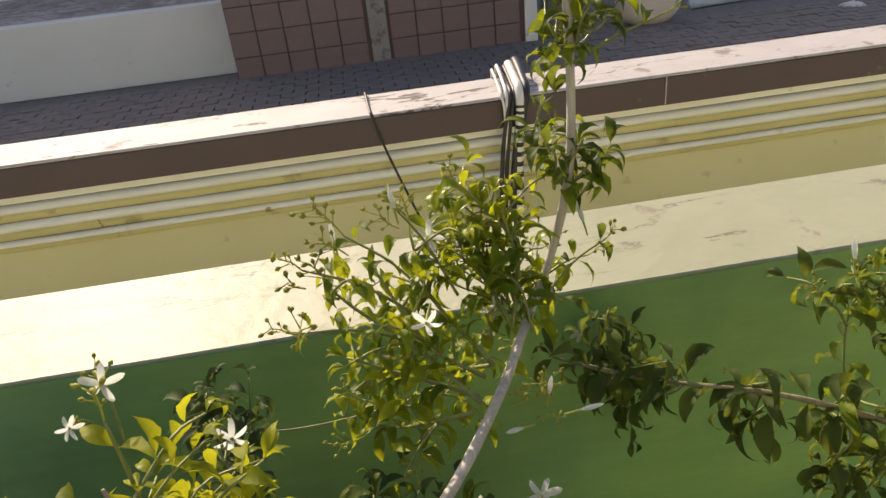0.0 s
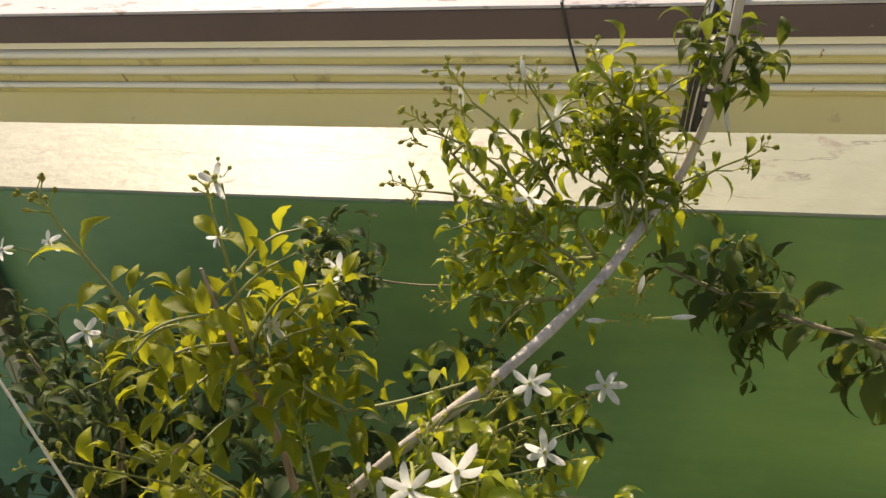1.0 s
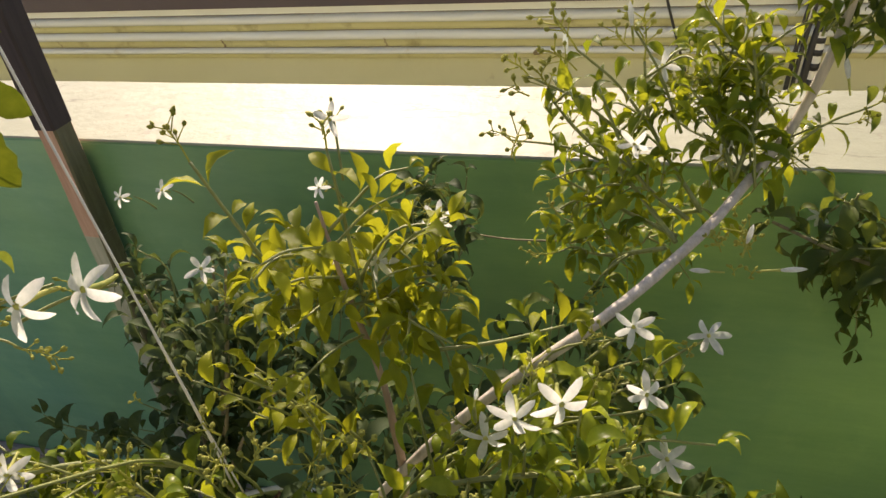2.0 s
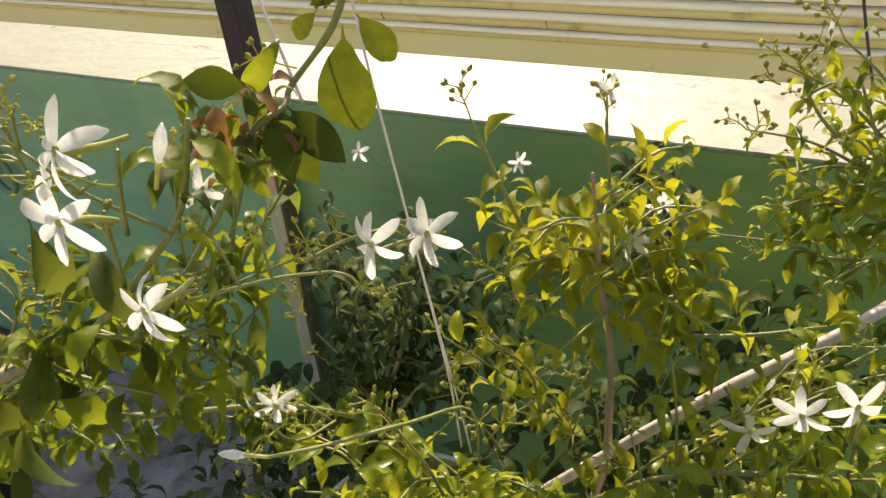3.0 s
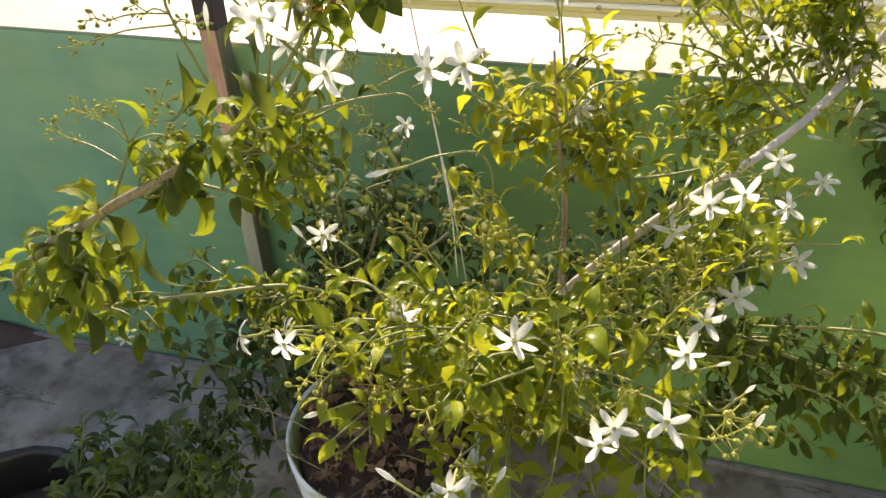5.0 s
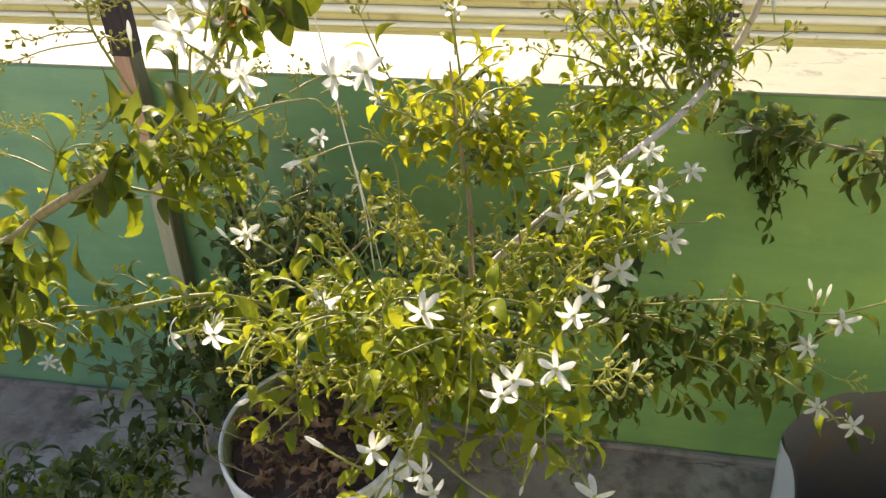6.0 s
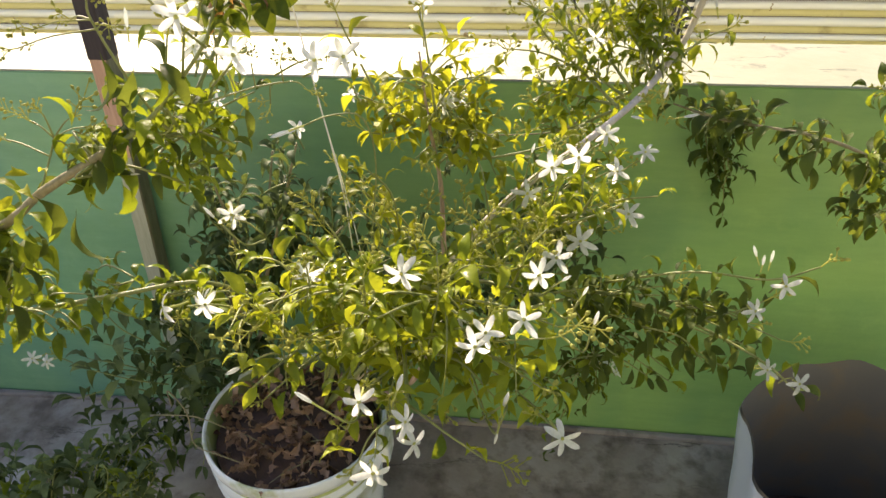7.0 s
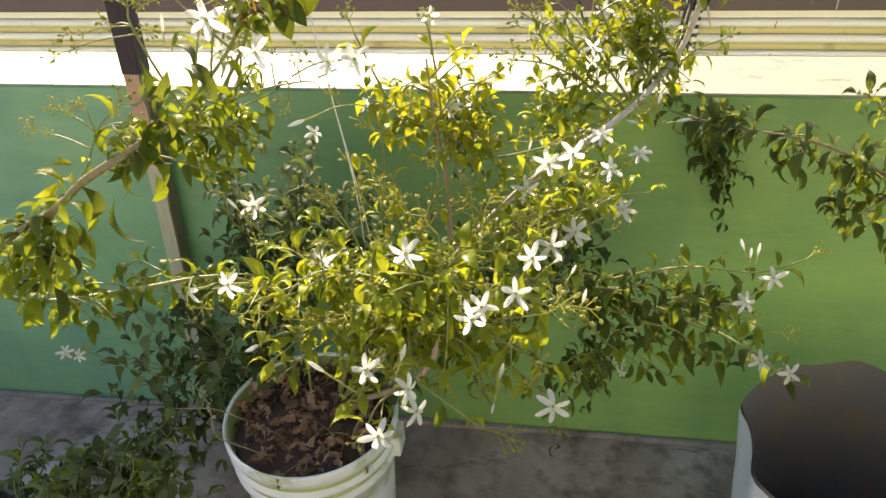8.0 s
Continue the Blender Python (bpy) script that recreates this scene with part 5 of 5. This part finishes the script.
for p, q, kind in (((-0.242, -0.545, 1.214), (-0.250, -0.530, 1.156), "thick"), ((-0.234, -0.545, 1.220), (-0.225, -0.530, 1.193), "thick"), ((-0.268, -0.570, 1.179), (-0.243, -0.565, 1.149), "thick"),
                   ((-0.272, -0.570, 1.179), (-0.258, -0.590, 1.147), "thick"), ((-0.268, -0.572, 1.177), (-0.258, -0.570, 1.139), "thick"), ((-0.271, -0.588, 1.194), (-0.248, -0.590, 1.219), "broad"),
                   ((-0.269, -0.590, 1.197), (-0.296, -0.600, 1.202), "thick"), ((-0.266, -0.600, 1.198), (-0.256, -0.600, 1.190), "thick"), ((-0.281, -0.610, 1.192), (-0.285, -0.617, 1.182), "dry"),
                   ((-0.295, -0.610, 1.172), (-0.284, -0.618, 1.170), "dry"), ((-0.283, -0.590, 1.179), (-0.300, -0.600, 1.168), "thick"), ((-0.289, -0.590, 1.175), (-0.295, -0.600, 1.153), "thick"),
                   ((-0.283, -0.590, 1.166), (-0.266, -0.600, 1.143), "broad"), ((-0.234, -0.550, 1.234), (-0.246, -0.560, 1.228), "thick"), ((-0.251, -0.550, 1.222), (-0.265, -0.550, 1.207), "thick"),
                   ((-0.227, -0.550, 1.239), (-0.224, -0.540, 1.224), "broad"), ((-0.225, -0.550, 1.250), (-0.238, -0.556, 1.262), "thick"), ((-0.220, -0.550, 1.256), (-0.200, -0.545, 1.240), "thick")):
    p, q = Vector(p), Vector(q)
    arch.leaf_at(p, q - p, (q - p).length * 1.15, kind, Vector((0.15, -0.9, 0.35)))
for k in range(20):
    p = Vector((random.uniform(-0.292, -0.258), random.uniform(-0.610, -0.578), random.uniform(1.160, 1.198)))
    arch.leaf_at(p, (random.uniform(-1, 1), random.uniform(-0.5, 0.4), random.uniform(-1, 0.5)), random.uniform(0.016, 0.030), random.choice(("thick", "deep", "broad", "deep", "dry")))
for k in range(9):
    p = Vector((random.uniform(-0.300, -0.272), random.uniform(-0.605, -0.580), random.uniform(1.145, 1.185)))
    arch.leaf_at(p, (random.uniform(-1, 1), random.uniform(-0.6, 0.2), random.uniform(-1, 0.2)), random.uniform(0.010, 0.018), "dry")
for p in ((-0.236, -0.556, 1.226), (-0.262, -0.562, 1.196), (-0.285, -0.592, 1.165)):
    arch.buds_at(Vector(p), (random.uniform(-0.8, 0.8), -0.4, 0.3), 0.55)
bloom(arch, ((-0.236, -0.710, 1.166), (-0.278, -0.700, 1.190), (-0.260, -0.700, 1.223), (-0.213, -0.597, 1.122), (-0.192, -0.576, 1.118), (-0.328, -0.587, 1.129)), 0.25, (-0.31, -0.67, 1.10), 1.04)
for p, d, size in (((-0.250, -0.675, 1.195), (0.55, -0.1, 0.85), 0.95), ((-0.344, -0.66, 1.157), (0.15, 0, 1), 0.7), ((-0.187, -0.72, 1.117), (-0.92, 0, -0.36), 0.75)):
    arch.bud_at(p, d, size)
arch.branch([(-0.187, -0.72, 1.117), (-0.168, -0.712, 1.122), (-0.152, -0.68, 1.105), (-0.165, -0.60, 1.02), (-0.19, -0.55, 0.90)], 0.0007, 0.0009, None, "flower_stalk", 4, 4, 0)
arch.items = [(s, m, "deep" if k == "broad" and random.random() < 0.22 else k) for s, m, k in arch.items]
arch.finish()

# shrub against the wall; its shade is put in the leaf colour
shade = Plant("wall_shrub", (-0.62, -0.22, 0.0), "leafy shrub in the parapet's shade, darkened in its leaf colour", "dull")
for tip in ((-0.52, -0.25, 0.80), (-0.42, -0.23, 0.84), (-0.36, -0.28, 0.88), (-0.62, -0.22, 0.60), (-0.30, -0.30, 0.75)):
    c = shade.branch([(-0.62, -0.22, 0.0), (-0.58, -0.23, 0.3), Vector((-0.5, -0.25, 0.5)).lerp(Vector(tip), 0.4), tip], 0.006, 0.0018, M_TWIG, "stem")
    shade.leafy(c, 0.045, 0.036, 0.4)
shade.fill((-0.48, -0.25, 0.5), (-0.46, -0.25, 0.70), (0.19, 0.08, 0.16), 14, 0.052, 0.034, buds=0.1, reach=0.12)
shade.fill((-0.48, -0.25, 0.4), (-0.56, -0.27, 0.50), (0.14, 0.09, 0.14), 11, 0.059, 0.036, buds=0.05, reach=0.12)
shade.fill((-0.3, -0.3, 0.4), (-0.26, -0.33, 0.62), (0.12, 0.08, 0.14), 11, 0.059, 0.036, buds=0.05, reach=0.12)
shade.fill((-0.6, -0.25, 0.3), (-0.69, -0.33, 0.36), (0.19, 0.10, 0.20), 20, 0.062, 0.037, buds=0.0, reach=0.12)
shade.fill((-0.15, -0.30, 0.45), (-0.08, -0.28, 0.66), (0.17, 0.07, 0.13), 20, 0.057, 0.036, buds=0.0, reach=0.12)
shade.fill((-0.6, -0.2, 0.3), (-0.72, -0.24, 0.42), (0.12, 0.08, 0.22), 13, 0.062, 0.037, buds=0.0, reach=0.12)
shade.fill((-0.5, -0.25, 0.6), (-0.42, -0.27, 0.82), (0.14, 0.07, 0.07), 7, 0.050, 0.032, buds=0.05, reach=0.1)
shade.fill((-0.15, -0.2, 0.80), (-0.145, -0.15, 0.89), (0.035, 0.03, 0.07), 10, 0.042, 0.024, buds=0.0, reach=0.09, hollow=0.1, droop=0.8)
shade.fill((-0.5, -0.2, 0.5), (-0.53, -0.21, 0.70), (0.13, 0.07, 0.15), 15, 0.050, 0.032, buds=0.0, reach=0.12, hollow=0.1, droop=0.6)
shade.fill((-0.4, -0.2, 0.5), (-0.38, -0.19, 0.74), (0.13, 0.07, 0.12), 13, 0.048, 0.032, buds=0.0, reach=0.12, hollow=0.1, droop=0.6)
shade.fill((-0.05, -0.15, 0.5), (0.0, -0.13, 0.64), (0.20, 0.06, 0.13), 18, 0.048, 0.032, buds=0.0, reach=0.12, hollow=0.1, droop=0.6)
shade.items = [(a, m, "mint" if m.translation.z < 0.5 and m.translation.x < -0.55 and random.random() < 0.4 else k) for a, m, k in shade.items]
bloom(shade, ((-0.608, -0.14, 0.868), (-0.540, -0.135, 0.880), (-0.312, -0.13, 0.895), (-0.332, -0.344, 0.935), (-0.786, -0.43, 0.545), (-0.815, -0.425, 0.545)), 0.5, None, 0.85)
shade.finish()

# low herb in the black bag
herb = Plant("leafy_herb", (-1.10, -0.60, 0.16), "low green herb in a black nursery bag", "broad", "herb")
herb.fill((-0.98, -0.53, 0.14), (-0.88, -0.48, 0.24), (0.15, 0.12, 0.10), 32, 0.056, 0.030, buds=0, reach=0.14, hollow=0.1)
herb.fill((-0.85, -0.50, 0.14), (-0.72, -0.46, 0.29), (0.14, 0.11, 0.12), 30, 0.056, 0.030, buds=0, reach=0.16, hollow=0.1)
herb.fill((-0.80, -0.50, 0.16), (-0.70, -0.48, 0.33), (0.08, 0.06, 0.08), 9, 0.022, 0.014, buds=0, reach=0.14, hollow=0.1)
herb.items = [(s, m, random.choice(("mint", "mint", "mint", "dull", k))) for s, m, k in herb.items]
herb.finish()

# ---- strings ----
def cord(points, r, parent):
    part("strand", tube(bmesh.new(), spline(points, 6), r, r, 6), M_STRING, parent, smooth=True)


twine = thing("support_string", (-0.225, -0.51, 0.86), "white twine tied from above to the shrub", "string")
cord([(-0.223, -0.515, 0.86), (-0.228, -0.513, 0.947), (-0.248, -0.502, 1.064), (-0.264, -0.494, 1.16), (-0.29, -0.48, 1.34)], 0.00085, twine)
cord([(-0.213, -0.518, 0.86), (-0.222, -0.516, 0.93), (-0.240, -0.506, 1.02), (-0.247, -0.503, 1.06)], 0.0007, twine)
twine2 = thing("support_string", (-0.265, -0.56, 1.176), "white twine hanging beside the jasmine", "string")
cord([(-0.265, -0.560, 1.176), (-0.271, -0.558, 1.194), (-0.288, -0.552, 1.245), (-0.326, -0.538, 1.36)], 0.0009, twine2)

vine = thing("dead_vine", (-0.50, -0.50, 0.40), "thin dead vine trailing over the bucket's rim", "dead vine")
part("tendril", tube(bmesh.new(), spline([(-0.60, -0.42, 0.45), (-0.575, -0.45, 0.52), (-0.555, -0.45, 0.47), (-0.545, -0.47, 0.42), (-0.50, -0.485, 0.418), (-0.44, -0.49, 0.40)], 5), 0.0013, 0.0009, 5), M_TWIG, vine, smooth=True)
part("tendril", tube(bmesh.new(), spline([(-0.66, -0.40, 0.40), (-0.56, -0.43, 0.44), (-0.50, -0.44, 0.43)], 5), 0.0011, 0.0008, 5), M_TWIG, vine, smooth=True)

# ---- dry litter on the bucket's soil ----
litter = thing("leaf_litter", (BX, BY, 0.372), "dry brown fallen leaves on the bucket's soil", "leaf litter")
DRY = [leaf_mesh("dry_leaf", l, w, c, f, t) for l, w, c, f, t in SHAPES]
for me in DRY:
    for v in me.vertices:
        v.co += Vector([0.20 * noise.noise((v.co.x * 7 + k * 3.1, v.co.y * 7, k * 5.3 + len(me.name))) for k in range(3)])
    me.materials.append(M_DRY)
for i in range(290):
    a, r = random.uniform(0, 6.28), 0.135 * math.sqrt(random.random())
    p = Vector((BX + r * math.cos(a), BY + r * math.sin(a), 0.384 + random.uniform(0, 0.018)))
    place("dry_leaf", random.choice(DRY), None, aim(p, (random.uniform(-1, 1), random.uniform(-1, 1), random.uniform(-0.3, 0.9)), (random.uniform(-1.4, 1.4), random.uniform(-1.4, 1.4), 1), random.uniform(0.016, 0.048), random.uniform(-1.5, 1.5)), litter)
for i in range(14):
    a, r = random.uniform(0, 6.28), 0.10 * math.sqrt(random.random())
    p = Vector((BX + r * math.cos(a), BY + r * math.sin(a), 0.392))
    d = Vector((random.uniform(-1, 1), random.uniform(-1, 1), random.uniform(-0.05, 0.35))).normalized() * random.uniform(0.03, 0.09)
    part("dry_twig", tube(bmesh.new(), spline([p, p + d * 0.5 + Vector((0, 0, 0.006)), p + d], 3), 0.0012, 0.0007, 5), M_TWIG, litter)

# ---- small repeated pieces ----
tile_bm = box(bmesh.new(), (-0.119, -0.008, -0.108), (0.119, 0.004, 0.108), 0.004)
TILE_MESH = bpy.data.meshes.new("tile")
tile_bm.to_mesh(TILE_MESH)
tile_bm.free()
TILE_MESH.materials.append(M_TILE)
wall_part = [o for o in house.children if o.name.startswith("wall")][0]
for row in range(6):
    z = GROUND + 0.115 + row * 0.226
    for x in [-0.925 + 0.25 * k for k in range(5)] + [0.55 + 0.25 * k for k in range(5)]:
        place("tile", TILE_MESH, None, Matrix.Translation((x, HOUSE_Y - 0.004 - 0.002 * random.random(), z)), wall_part)

paver_bm = box(bmesh.new(), (-0.104, -0.052, -0.03), (0.104, 0.052, 0.028), 0.005)
PAVER_MESH = bpy.data.meshes.new("paver")
paver_bm.to_mesh(PAVER_MESH)
paver_bm.free()
PAVER_MESH.materials.append(M_PAVER)
road = thing("road", (0.5, 5.0, GROUND), "grey-brown block paved lane between the houses", "road", kind="structure")
part("road_bed", box(bmesh.new(), (-7, 1.0, GROUND + 0.001), (7, 6.10, GROUND + 0.010)), M_GROUND, road)
near, rest = [], []
for j in range(20):
    y = 4.0 + 0.11 * j
    for i in range(48):
        x = -4.4 + 0.216 * i + (0.108 if j % 2 else 0)
        m = Matrix.Translation((x, y, GROUND + 0.012 + random.uniform(-0.004, 0.004))) @ Euler((random.uniform(-0.02, 0.02), random.uniform(-0.02, 0.02), random.uniform(-0.02, 0.02))).to_matrix().to_4x4()
        (near if 4.8 < y < 5.9 and -2.6 < x < 2.4 and len(near) < 290 else rest).append(m)
for m in near:
    place("paver", PAVER_MESH, None, m, road)
verts, faces = [], []
for m in rest:
    o = len(verts)
    verts += [m @ v.co - Vector((0.5, 5.0, GROUND)) for v in PAVER_MESH.vertices]
    faces += [[o + i for i in p.vertices] for p in PAVER_MESH.polygons]
me = bpy.data.meshes.new("paving")
me.from_pydata([tuple(v) for v in verts], [], faces)
me.materials.append(M_PAVER)
paving = new("paving", me)
paving.parent = road
tagged(paving, kind="stuff")
